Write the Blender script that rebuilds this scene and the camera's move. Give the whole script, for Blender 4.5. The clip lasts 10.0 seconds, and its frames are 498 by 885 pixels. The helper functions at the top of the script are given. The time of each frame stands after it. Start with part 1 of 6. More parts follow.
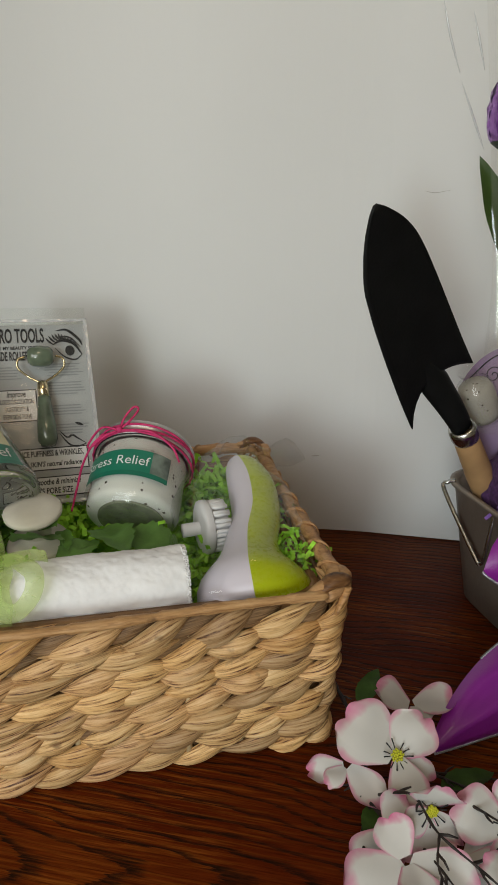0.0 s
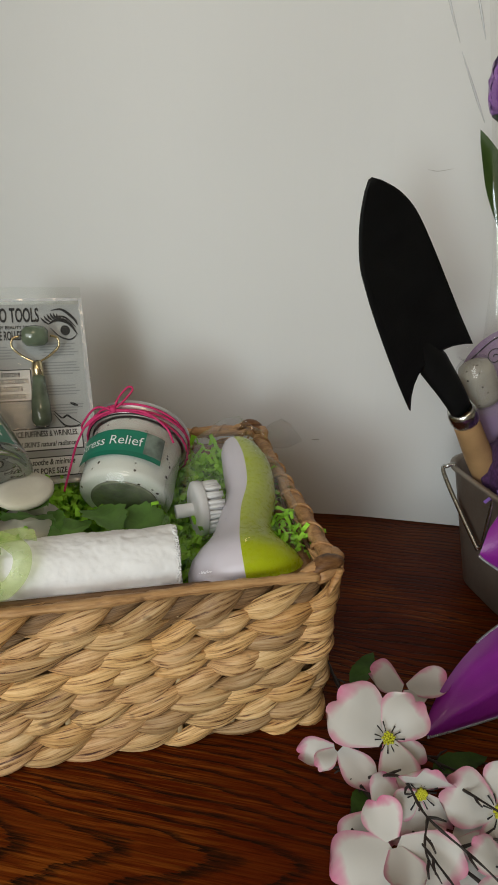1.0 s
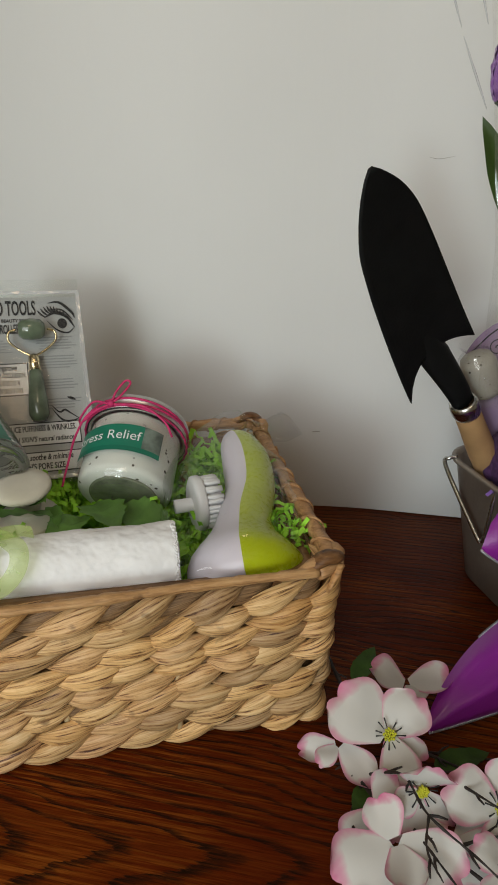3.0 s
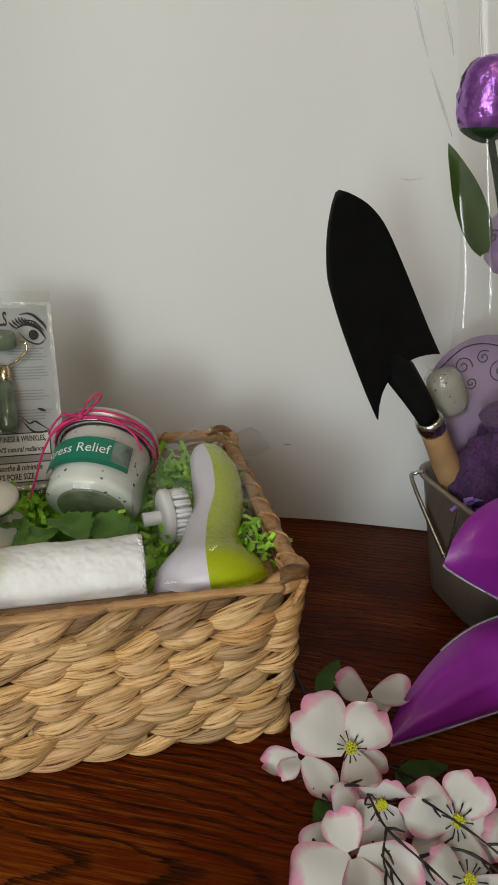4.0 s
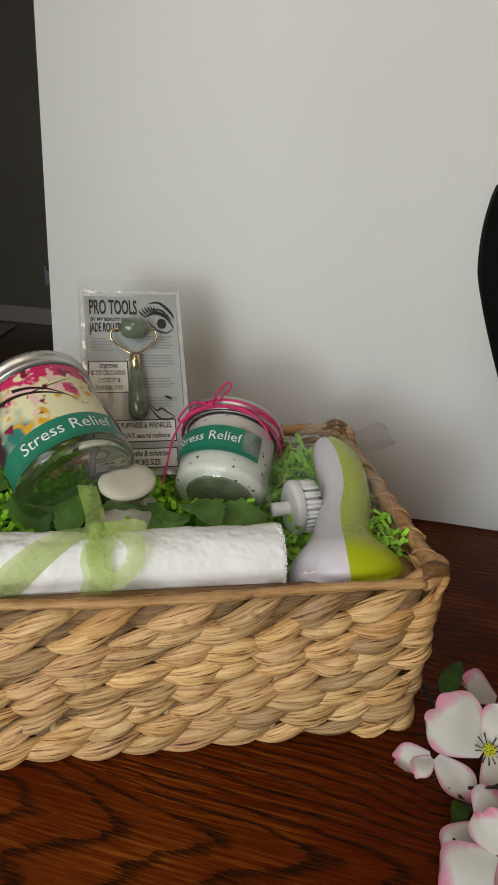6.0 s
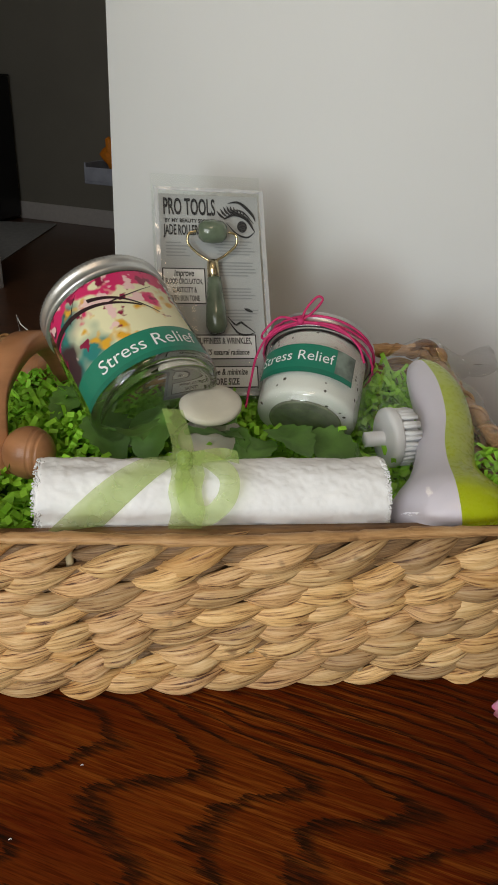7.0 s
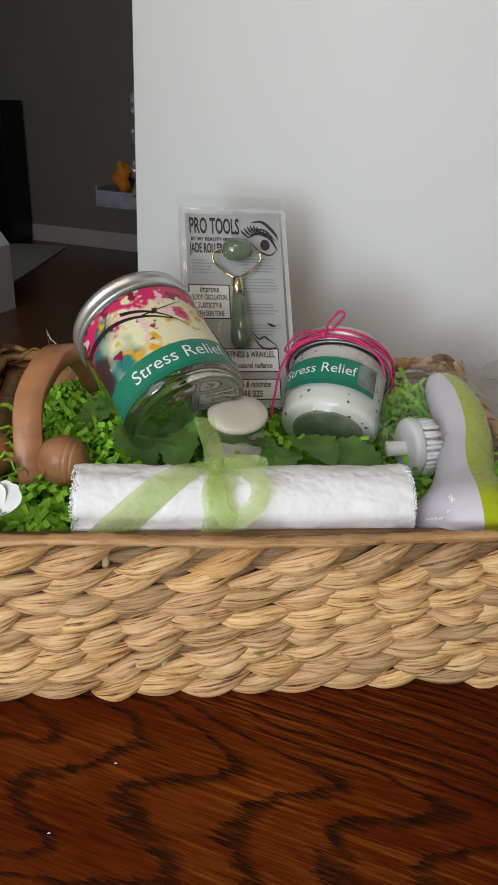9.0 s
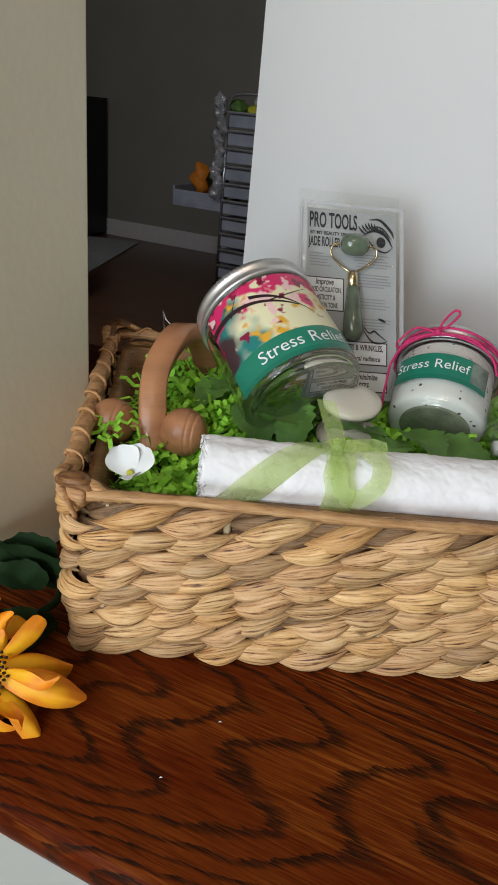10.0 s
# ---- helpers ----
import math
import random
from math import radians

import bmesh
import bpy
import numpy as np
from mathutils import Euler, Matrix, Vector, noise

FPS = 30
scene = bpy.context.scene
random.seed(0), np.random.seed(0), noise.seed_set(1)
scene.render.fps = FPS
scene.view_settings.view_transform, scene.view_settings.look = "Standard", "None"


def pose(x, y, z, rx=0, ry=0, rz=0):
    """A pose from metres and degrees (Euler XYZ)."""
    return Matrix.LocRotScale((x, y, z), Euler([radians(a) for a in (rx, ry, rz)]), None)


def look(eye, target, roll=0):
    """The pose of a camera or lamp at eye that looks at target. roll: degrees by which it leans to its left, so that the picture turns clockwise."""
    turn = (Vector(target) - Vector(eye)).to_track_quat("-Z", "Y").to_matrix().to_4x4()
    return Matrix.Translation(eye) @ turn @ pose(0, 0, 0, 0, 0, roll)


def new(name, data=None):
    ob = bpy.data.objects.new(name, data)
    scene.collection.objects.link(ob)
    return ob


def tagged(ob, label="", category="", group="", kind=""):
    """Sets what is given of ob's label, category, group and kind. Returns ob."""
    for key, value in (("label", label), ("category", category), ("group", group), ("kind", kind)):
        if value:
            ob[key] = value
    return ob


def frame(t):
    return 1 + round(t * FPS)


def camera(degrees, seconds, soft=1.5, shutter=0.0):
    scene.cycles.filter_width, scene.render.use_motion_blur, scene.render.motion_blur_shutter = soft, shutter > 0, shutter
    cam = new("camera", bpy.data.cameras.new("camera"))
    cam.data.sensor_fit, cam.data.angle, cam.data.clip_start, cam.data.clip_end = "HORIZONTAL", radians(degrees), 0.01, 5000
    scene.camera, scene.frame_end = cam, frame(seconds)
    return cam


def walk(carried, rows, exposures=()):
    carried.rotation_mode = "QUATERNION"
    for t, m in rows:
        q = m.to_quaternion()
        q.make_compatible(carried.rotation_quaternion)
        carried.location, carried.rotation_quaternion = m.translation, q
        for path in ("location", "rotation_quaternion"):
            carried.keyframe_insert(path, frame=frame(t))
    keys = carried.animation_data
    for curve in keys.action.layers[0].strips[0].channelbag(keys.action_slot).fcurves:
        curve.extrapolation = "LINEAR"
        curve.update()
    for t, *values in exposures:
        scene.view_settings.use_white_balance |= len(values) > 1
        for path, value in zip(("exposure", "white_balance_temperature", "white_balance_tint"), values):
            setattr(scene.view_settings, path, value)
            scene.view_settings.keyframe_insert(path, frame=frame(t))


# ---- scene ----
cam = camera(40.0, 10.0, soft=1.7)
PATH = [
    (0, (-0.1609, -0.3756, 0.3697), (0.0656, 0.547, 0.0577), 0.71),
    (0.5, (-0.1351, -0.3773, 0.3631), (0.0982, 0.5405, 0.0419), 0.39),
    (1, (-0.1484, -0.374, 0.3618), (0.0639, 0.5465, 0.0338), 0.75),
    (1.5, (-0.1472, -0.37, 0.3656), (0.0694, 0.5486, 0.0351), 1.07),
    (2, (-0.1548, -0.3656, 0.3624), (0.0635, 0.5498, 0.0242), 1.87),
    (3.3, (-0.1387, -0.3708, 0.3644), (0.0682, 0.5454, 0.0213), 0.17),
    (3.5, (-0.1356, -0.3738, 0.3689), (0.0823, 0.5413, 0.0295), 1.01),
    (4, (-0.1397, -0.3733, 0.3703), (0.1025, 0.5387, 0.0392), 1.78),
    (4.5, (-0.1472, -0.3687, 0.3663), (0.0822, 0.5458, 0.033), 1.96),
    (5, (-0.1672, -0.3682, 0.3625), (0.0142, 0.5587, 0.0342), 1.34),
    (5.5, (-0.1724, -0.3705, 0.3639), (0.0068, 0.5564, 0.0341), 1.27),
    (6, (-0.198, -0.3641, 0.3648), (-0.0354, 0.5631, 0.0273), 2.44),
    (6.2, (-0.2116, -0.3604, 0.3643), (-0.0634, 0.5685, 0.0249), 2.85),
    (7.3, (-0.2331, -0.3034, 0.3513), (-0.122, 0.5647, -0.1325), 3.38),
    (7.5, (-0.2329, -0.3072, 0.3506), (-0.1164, 0.5711, -0.1129), 3.75),
    (8, (-0.2389, -0.3121, 0.3574), (-0.1047, 0.5778, -0.0787), 3.77),
    (8.5, (-0.2355, -0.3151, 0.3555), (-0.1051, 0.5752, -0.081), 3.18),
    (9, (-0.2489, -0.3278, 0.3534), (-0.1423, 0.5669, -0.0803), 3.08),
    (9.5, (-0.2767, -0.3419, 0.3447), (-0.2128, 0.5582, -0.0861), 4.95),
    (10, (-0.2978, -0.3481, 0.342), (-0.2577, 0.5537, -0.0882), 5.93),
]
walk(cam, [(t, look(eye, target, roll)) for t, eye, target, roll in PATH], [(0.0, -0.53, 7000, 12), (6.2, -0.46, 6980, 13), (7.3, -0.42, 6900, 14), (10.0, -0.24, 6400, 15)])

# ---- light ----
world = bpy.data.worlds.new("sky")
scene.world = world
world.use_nodes = True
sky = world.node_tree.nodes.new("ShaderNodeTexSky")
sky.sky_type, sky.sun_disc, sky.sun_elevation, sky.sun_rotation = "NISHITA", False, radians(35), radians(200)
world.node_tree.links.new(sky.outputs[0], world.node_tree.nodes["Background"].inputs[0])
world.node_tree.nodes["Background"].inputs[1].default_value = 0.08


def area_lamp(name, eye, target, width, height, watts, colour):
    data = bpy.data.lights.new(name, "AREA")
    data.shape, data.size, data.size_y, data.energy, data.color = "RECTANGLE", width, height, watts, colour
    ob = new(name, data)
    ob.matrix_world = look(eye, target)
    return ob


area_lamp("window_daylight", (-0.7, -1.17, 0.24), (-0.1, 0.3, 0.25), 0.24, 0.3, 6.5, (0.76, 0.94, 1.0))
# Wide fill lamp, added to soften the key's shadows on the board.
area_lamp("added_soft_fill", (-0.937, -1.067, 0.7), (-0.2, 0.45, 0.4), 0.95, 0.9, 14.5, (0.89, 0.96, 1.0))
# Unseen warm lamp, added to lift the shadows on the board.
area_lamp("added_warm_fill", (-0.25, -0.95, 1.84), (0.0, 0.4, 0.1), 0.5, 0.5, 6.5, (1.0, 0.78, 0.55))

# Lamp without a window, added because the far room came out too dark.
area_lamp("far_room_fill", (-1.2, 1.6, 1.0), (-1.0, 3.6, -0.1), 0.7, 0.7, 9.0, (0.95, 0.97, 1.0))

# ---- materials ----


def shader(name):
    m = bpy.data.materials.new(name)
    m.use_nodes = True
    return m, m.node_tree, m.node_tree.nodes["Principled BSDF"]


def node(tree, kind, **values):
    n = tree.nodes.new(kind)
    for key, value in values.items():
        n.inputs[key.replace("_", " ")].default_value = value
    return n


def ramp(tree, source, stops):
    n = tree.nodes.new("ShaderNodeValToRGB")
    while len(n.color_ramp.elements) < len(stops):
        n.color_ramp.elements.new(0.5)
    for e, (at, colour) in zip(n.color_ramp.elements, stops):
        e.position, e.color = at, (*colour, 1)
    tree.links.new(source, n.inputs[0])
    return n.outputs[0]


def coords(tree, scale=(1, 1, 1), turn=0.0, which="Object"):
    t = tree.nodes.new("ShaderNodeTexCoord")
    m = tree.nodes.new("ShaderNodeMapping")
    m.inputs["Scale"].default_value = scale
    m.inputs["Rotation"].default_value = (0, 0, turn)
    tree.links.new(t.outputs[which], m.inputs[0])
    return m.outputs[0]


def mixed(tree, a, b, amount, way="MIX"):
    n = tree.nodes.new("ShaderNodeMix")
    n.data_type, n.blend_type = "RGBA", way
    for value, at in ((a, 6), (b, 7), (amount, 0)):
        if isinstance(value, (int, float)):
            n.inputs[at].default_value = value
        elif isinstance(value, tuple):
            n.inputs[at].default_value = (*value, 1)
        else:
            tree.links.new(value, n.inputs[at])
    return n.outputs[2]


def plain(name, colour, rough=0.5, metal=0.0, vary=0.12, scale=40.0, bump=0.15, grain=(1, 1, 1), random_tint=0.0, coat=0.0, sheen=0.0, fine=300.0, spec=0.5):
    """A painted or plain surface: its colour, mottled at two scales, with a fine relief."""
    m, tree, p = shader(name)
    at = coords(tree, grain)
    a = node(tree, "ShaderNodeTexNoise", Scale=scale, Detail=4.0)
    b = node(tree, "ShaderNodeTexNoise", Scale=fine, Detail=3.0)
    tree.links.new(at, a.inputs[0]), tree.links.new(at, b.inputs[0])
    dark, light = tuple(c * (1 - vary) for c in colour), tuple(min(1, c * (1 + vary)) for c in colour)
    c = ramp(tree, a.outputs[0], [(0.3, dark), (0.7, light)])
    if random_tint:
        info = tree.nodes.new("ShaderNodeObjectInfo")
        c = mixed(tree, c, ramp(tree, info.outputs["Random"], [(0, (1 - random_tint,) * 3), (1, (1 + random_tint,) * 3)]), 1.0, "MULTIPLY")
    tree.links.new(c, p.inputs["Base Color"])
    r = tree.nodes.new("ShaderNodeMapRange")
    r.inputs["To Min"].default_value, r.inputs["To Max"].default_value = rough * 0.8, min(1, rough * 1.2)
    tree.links.new(b.outputs[0], r.inputs[0]), tree.links.new(r.outputs[0], p.inputs["Roughness"])
    p.inputs["Metallic"].default_value, p.inputs["Coat Weight"].default_value, p.inputs["Sheen Weight"].default_value = metal, coat, sheen
    p.inputs["Specular IOR Level"].default_value = spec
    if bump:
        u = node(tree, "ShaderNodeBump", Strength=bump, Distance=0.001)
        tree.links.new(b.outputs[0], u.inputs["Height"]), tree.links.new(u.outputs[0], p.inputs["Normal"])
    return m


def glassy(name, colour=(1, 1, 1), rough=0.02, ior=1.45):
    m, tree, p = shader(name)
    p.inputs["Base Color"].default_value = (*colour, 1)
    p.inputs["Transmission Weight"].default_value, p.inputs["Roughness"].default_value, p.inputs["IOR"].default_value = 1.0, rough, ior
    return m


def film(name, tint=(1, 1, 1), haze=0.1, gloss=0.16, rough=0.12, wrinkle=60.0, relief=0.6):
    """Thin clear plastic: mostly see-through, with gloss and a faint haze."""
    m, tree, p = shader(name)
    out = tree.nodes["Material Output"]
    clear = tree.nodes.new("ShaderNodeBsdfTransparent")
    clear.inputs[0].default_value = (*tint, 1)
    shine = node(tree, "ShaderNodeBsdfGlossy", Roughness=rough)
    n = node(tree, "ShaderNodeTexNoise", Scale=wrinkle, Detail=3.0)
    tree.links.new(coords(tree), n.inputs[0])
    u = node(tree, "ShaderNodeBump", Strength=relief, Distance=0.004)
    tree.links.new(n.outputs[0], u.inputs["Height"]), tree.links.new(u.outputs[0], shine.inputs["Normal"])
    edge = tree.nodes.new("ShaderNodeLayerWeight")
    tree.links.new(u.outputs[0], edge.inputs["Normal"])
    power = tree.nodes.new("ShaderNodeMath")
    power.operation, power.inputs[1].default_value = "POWER", 3.0
    tree.links.new(edge.outputs["Facing"], power.inputs[0])
    fres = tree.nodes.new("ShaderNodeMath")
    fres.operation, fres.inputs[1].default_value, fres.inputs[2].default_value = "MULTIPLY_ADD", gloss * 2.2, gloss * 0.35
    tree.links.new(power.outputs[0], fres.inputs[0])
    dull = tree.nodes.new("ShaderNodeBsdfDiffuse")
    dull.inputs[0].default_value = (0.85, 0.86, 0.88, 1)
    one, two = tree.nodes.new("ShaderNodeMixShader"), tree.nodes.new("ShaderNodeMixShader")
    one.inputs[0].default_value = haze
    tree.links.new(clear.outputs[0], one.inputs[1]), tree.links.new(dull.outputs[0], one.inputs[2])
    tree.links.new(fres.outputs[0], two.inputs[0]), tree.links.new(one.outputs[0], two.inputs[1]), tree.links.new(shine.outputs[0], two.inputs[2])
    tree.links.new(two.outputs[0], out.inputs[0])
    return m


WALL_TURN = radians(-24.8)


def oak():
    """Dark red-brown oak: growth rings cut into nested arches that point along the ledge, with feathered dark pores."""
    m, tree, p = shader("stained_oak")

    def calc(way, a, b=0.0):
        n = tree.nodes.new("ShaderNodeMath")
        n.operation = way
        for k, value in enumerate((a, b)):
            if isinstance(value, (int, float)):
                n.inputs[k].default_value = value
            else:
                tree.links.new(value, n.inputs[k])
        return n.outputs[0]

    def cloud(scale, stretch, detail=3.0, rough=0.6):
        n = node(tree, "ShaderNodeTexNoise", Scale=scale, Detail=detail, Roughness=rough)
        tree.links.new(coords(tree, stretch), n.inputs[0])
        return n.outputs[0]

    at = tree.nodes.new("ShaderNodeSeparateXYZ")
    tree.links.new(coords(tree), at.inputs[0])
    x, y = at.outputs[0], at.outputs[1]
    bow = calc("MULTIPLY", calc("SUBTRACT", cloud(9.0, (0.7, 1.0, 1), 1.5), 0.5), 0.05)
    across = calc("ADD", calc("ADD", y, bow), calc("MULTIPLY", x, -0.12))

    def arch(axis):
        d = calc("ABSOLUTE", calc("SUBTRACT", across, axis))
        return calc("DIVIDE", calc("MULTIPLY", calc("MULTIPLY", d, d), 210.0), calc("ADD", calc("MULTIPLY", d, 30.0), 1.0))

    rings = calc("ADD", x, calc("SMOOTH_MIN", arch(-0.493), calc("ADD", arch(-0.562), 0.02)))
    feather = calc("MULTIPLY", calc("SUBTRACT", cloud(130.0, (0.2, 3.0, 1), 4.0, 0.7), 0.5), 0.04)
    wander = calc("MULTIPLY", calc("SUBTRACT", cloud(16.0, (0.8, 1.6, 1), 2.0), 0.5), 0.07)
    phase = calc("FRACT", calc("ADD", calc("DIVIDE", calc("ADD", calc("ADD", rings, feather), wander), 0.056), 40.3))
    band = ramp(tree, phase, [(0.0, (0, 0, 0)), (0.05, (1, 1, 1)), (0.2, (0.85,) * 3), (0.36, (0.0,) * 3), (1.0, (0, 0, 0))])
    streak = cloud(60.0, (0.5, 9.0, 1), 4.0, 0.75)
    mask = mixed(tree, band, ramp(tree, streak, [(0.32, (0.1,) * 3), (0.56, (1, 1, 1))]), 1.0, "MULTIPLY")
    base = ramp(tree, cloud(6.0, (0.5, 1.8, 1)), [(0.3, (0.056, 0.0066, 0.0014)), (0.5, (0.1, 0.0146, 0.0026)), (0.72, (0.16, 0.034, 0.005))])
    base = mixed(tree, base, ramp(tree, cloud(150.0, (0.22, 6.0, 1), 3.0, 0.7), [(0.36, (0.55, 0.5, 0.46)), (0.62, (1.12, 1.1, 1.05))]), 1.0, "MULTIPLY")
    early = mixed(tree, ramp(tree, cloud(75.0, (0.18, 5.0, 1), 4.0, 0.7), [(0.48, (0, 0, 0)), (0.66, (0.9,) * 3)]), ramp(tree, cloud(9.0, (0.6, 1.4, 1), 2.0), [(0.42, (0.15,) * 3), (0.62, (1, 1, 1))]), 1.0, "MULTIPLY")
    base = mixed(tree, base, (0.27, 0.077, 0.011), early)
    tree.links.new(mixed(tree, base, (0.013, 0.006, 0.003), mask), p.inputs["Base Color"])
    tree.links.new(ramp(tree, streak, [(0.3, (0.5,) * 3), (0.7, (0.3,) * 3)]), p.inputs["Roughness"])
    p.inputs["Specular IOR Level"].default_value = 0.05
    u = node(tree, "ShaderNodeBump", Strength=0.35, Distance=0.0006)
    u.invert = True
    tree.links.new(mask, u.inputs["Height"]), tree.links.new(u.outputs[0], p.inputs["Normal"])
    return m


def straw(name, stops, tint=0.22, streaks=(14, 60, 190), which="Object"):
    """Dried water-hyacinth fibre: streaks along the strand, each strand a little different."""
    m, tree, p = shader(name)
    info = tree.nodes.new("ShaderNodeObjectInfo")
    t = tree.nodes.new("ShaderNodeTexCoord")
    mp = tree.nodes.new("ShaderNodeMapping")
    mp.inputs["Scale"].default_value = streaks
    cmb = tree.nodes.new("ShaderNodeCombineXYZ")
    mul = tree.nodes.new("ShaderNodeMath")
    mul.operation, mul.inputs[1].default_value = "MULTIPLY", 57.0
    tree.links.new(info.outputs["Random"], mul.inputs[0])
    for k in range(3):
        tree.links.new(mul.outputs[0], cmb.inputs[k])
    tree.links.new(t.outputs[which], mp.inputs[0]), tree.links.new(cmb.outputs[0], mp.inputs["Location"])
    fib = node(tree, "ShaderNodeTexNoise", Scale=3.0, Detail=5.0, Roughness=0.65)
    tree.links.new(mp.outputs[0], fib.inputs[0])
    spot = node(tree, "ShaderNodeTexNoise", Scale=70.0, Detail=3.0)
    add = tree.nodes.new("ShaderNodeVectorMath")
    tree.links.new(t.outputs["Object"], add.inputs[0]), tree.links.new(cmb.outputs[0], add.inputs[1])
    tree.links.new(add.outputs[0], spot.inputs[0])
    c = ramp(tree, fib.outputs[0], stops)
    c = mixed(tree, c, ramp(tree, info.outputs["Random"], [(0.0, (1 - tint * 1.5, 1 - tint * 1.65, 1 - tint * 1.6)), (0.25, (1, 0.96, 0.92)), (0.5, (1 - tint * 0.45, 1 - tint * 0.75, 1 - tint * 0.7)), (0.75, (1.08, 1.02, 0.94)), (1.0, (1.0 - tint * 0.6, 1 - tint * 1.05, 1 - tint * 1.5))]), 1.0, "MULTIPLY")
    c = mixed(tree, c, (0.1, 0.045, 0.018), ramp(tree, spot.outputs[0], [(0.65, (0, 0, 0)), (0.74, (0.6,) * 3)]))
    tree.links.new(c, p.inputs["Base Color"])
    p.inputs["Roughness"].default_value = 0.5
    p.inputs["Specular IOR Level"].default_value = 0.4
    u = node(tree, "ShaderNodeBump", Strength=0.42, Distance=0.0016)
    tree.links.new(fib.outputs[0], u.inputs["Height"]), tree.links.new(u.outputs[0], p.inputs["Normal"])
    return m


HALF_WALL = plain("pale_grey_paint", (0.42, 0.43, 0.39), 0.6, vary=0.04, scale=5.0)
OAK = oak()
STRAW = straw("hyacinth_straw", [(0.35, (0.09, 0.035, 0.014)), (0.41, (0.46, 0.26, 0.11)), (0.5, (0.72, 0.465, 0.205)), (0.7, (0.9, 0.68, 0.38))], 0.29, (0.8, 4.6, 1.0), "UV")
BACK_STRAW = straw("hyacinth_back", [(0.3, (0.13, 0.055, 0.016)), (0.41, (0.44, 0.24, 0.085)), (0.56, (0.63, 0.4, 0.17)), (0.75, (0.74, 0.53, 0.27))])
# Straw darkened so that gaps in the weave look shaded.
STRAW_GAP_SHADE = straw("hyacinth_gap_shade", [(0.3, (0.12, 0.06, 0.022)), (0.6, (0.3, 0.17, 0.07)), (0.8, (0.42, 0.26, 0.11))])
STRAW_RIM = straw("hyacinth_rim", [(0.28, (0.24, 0.115, 0.045)), (0.5, (0.53, 0.305, 0.13)), (0.75, (0.72, 0.47, 0.24))])
# Darker under strands; gap shade is put into their colour too.
STRAW_UNDER = straw("hyacinth_under_shaded", [(0.31, (0.05, 0.022, 0.01)), (0.4, (0.19, 0.1, 0.045)), (0.56, (0.33, 0.2, 0.095)), (0.75, (0.48, 0.32, 0.18))], 0.1, (1.1, 7.5, 1.0), "UV")
KNOT = straw("dried_knot", [(0.3, (0.05, 0.02, 0.008)), (0.5, (0.2, 0.09, 0.03)), (0.75, (0.4, 0.22, 0.09))])
STICK = plain("pale_stick", (0.62, 0.48, 0.27), 0.6)
BOARD = plain("foam_board_white", (0.8, 0.81, 0.8), 0.55, vary=0.02, scale=3.0, bump=0.05)
BEIGE = plain("beige_wall_paint", (0.76, 0.71, 0.55), 0.6, vary=0.04, scale=5.0, bump=0.3, fine=120.0)
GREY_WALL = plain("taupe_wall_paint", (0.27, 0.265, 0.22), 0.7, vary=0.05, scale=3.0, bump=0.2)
# Paints of the unseen near room, tuned for the light they bounce.
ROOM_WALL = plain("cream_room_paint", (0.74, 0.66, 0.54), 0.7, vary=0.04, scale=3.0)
CEIL = plain("white_ceiling_paint", (0.78, 0.76, 0.72), 0.8, vary=0.03, scale=4.0)
WHITE_TRIM = plain("white_trim_paint", (0.72, 0.71, 0.68), 0.45, vary=0.04)
# Tone set for bounce off the unseen floor before the ledge.
PALE_FLOOR = plain("pale_floor", (0.42, 0.34, 0.25), 0.6, vary=0.06, scale=6.0)
DARK_FLOOR = plain("dark_wood_floor", (0.085, 0.035, 0.016), 0.3, vary=0.35, scale=9.0, grain=(1, 8, 1))
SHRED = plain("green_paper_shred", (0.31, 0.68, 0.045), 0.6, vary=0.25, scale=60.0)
# Under-sheet in shred green darkened for the shade between the strips.
BED = plain("shaded_green_paper", (0.05, 0.16, 0.012), 0.8, vary=0.5, scale=90.0)

# ---- mesh helpers ----


def part(name, bm, material, parent, label="", smooth=True):
    me = bpy.data.meshes.new(name)
    bm.to_mesh(me)
    bm.free()
    for f in me.polygons:
        f.use_smooth = smooth
    for m in material if isinstance(material, (list, tuple)) else (material,):
        me.materials.append(m)
    ob = new(name, me)
    ob.parent = parent
    return tagged(ob, label) if label else ob


def thing(name, m, label, category, group="", kind=""):
    ob = new(name)
    ob.empty_display_size = 0.02
    ob.matrix_world = m
    return tagged(ob, label, category, group, kind)


def box(bm, x0, y0, z0, x1, y1, z1, bevel=0.0, m=None):
    made = bmesh.ops.create_cube(bm, size=1)["verts"]
    bmesh.ops.scale(bm, verts=made, vec=(x1 - x0, y1 - y0, z1 - z0))
    bmesh.ops.translate(bm, verts=made, vec=((x0 + x1) / 2, (y0 + y1) / 2, (z0 + z1) / 2))
    if bevel:
        edges = list({e for v in made for e in v.link_edges})
        made = list({v for f in bmesh.ops.bevel(bm, geom=edges, offset=bevel, segments=3, affect="EDGES", profile=0.5)["faces"] for v in f.verts} | {v for v in made if v.is_valid})
    if m:
        bmesh.ops.transform(bm, matrix=m, verts=made)
    return made


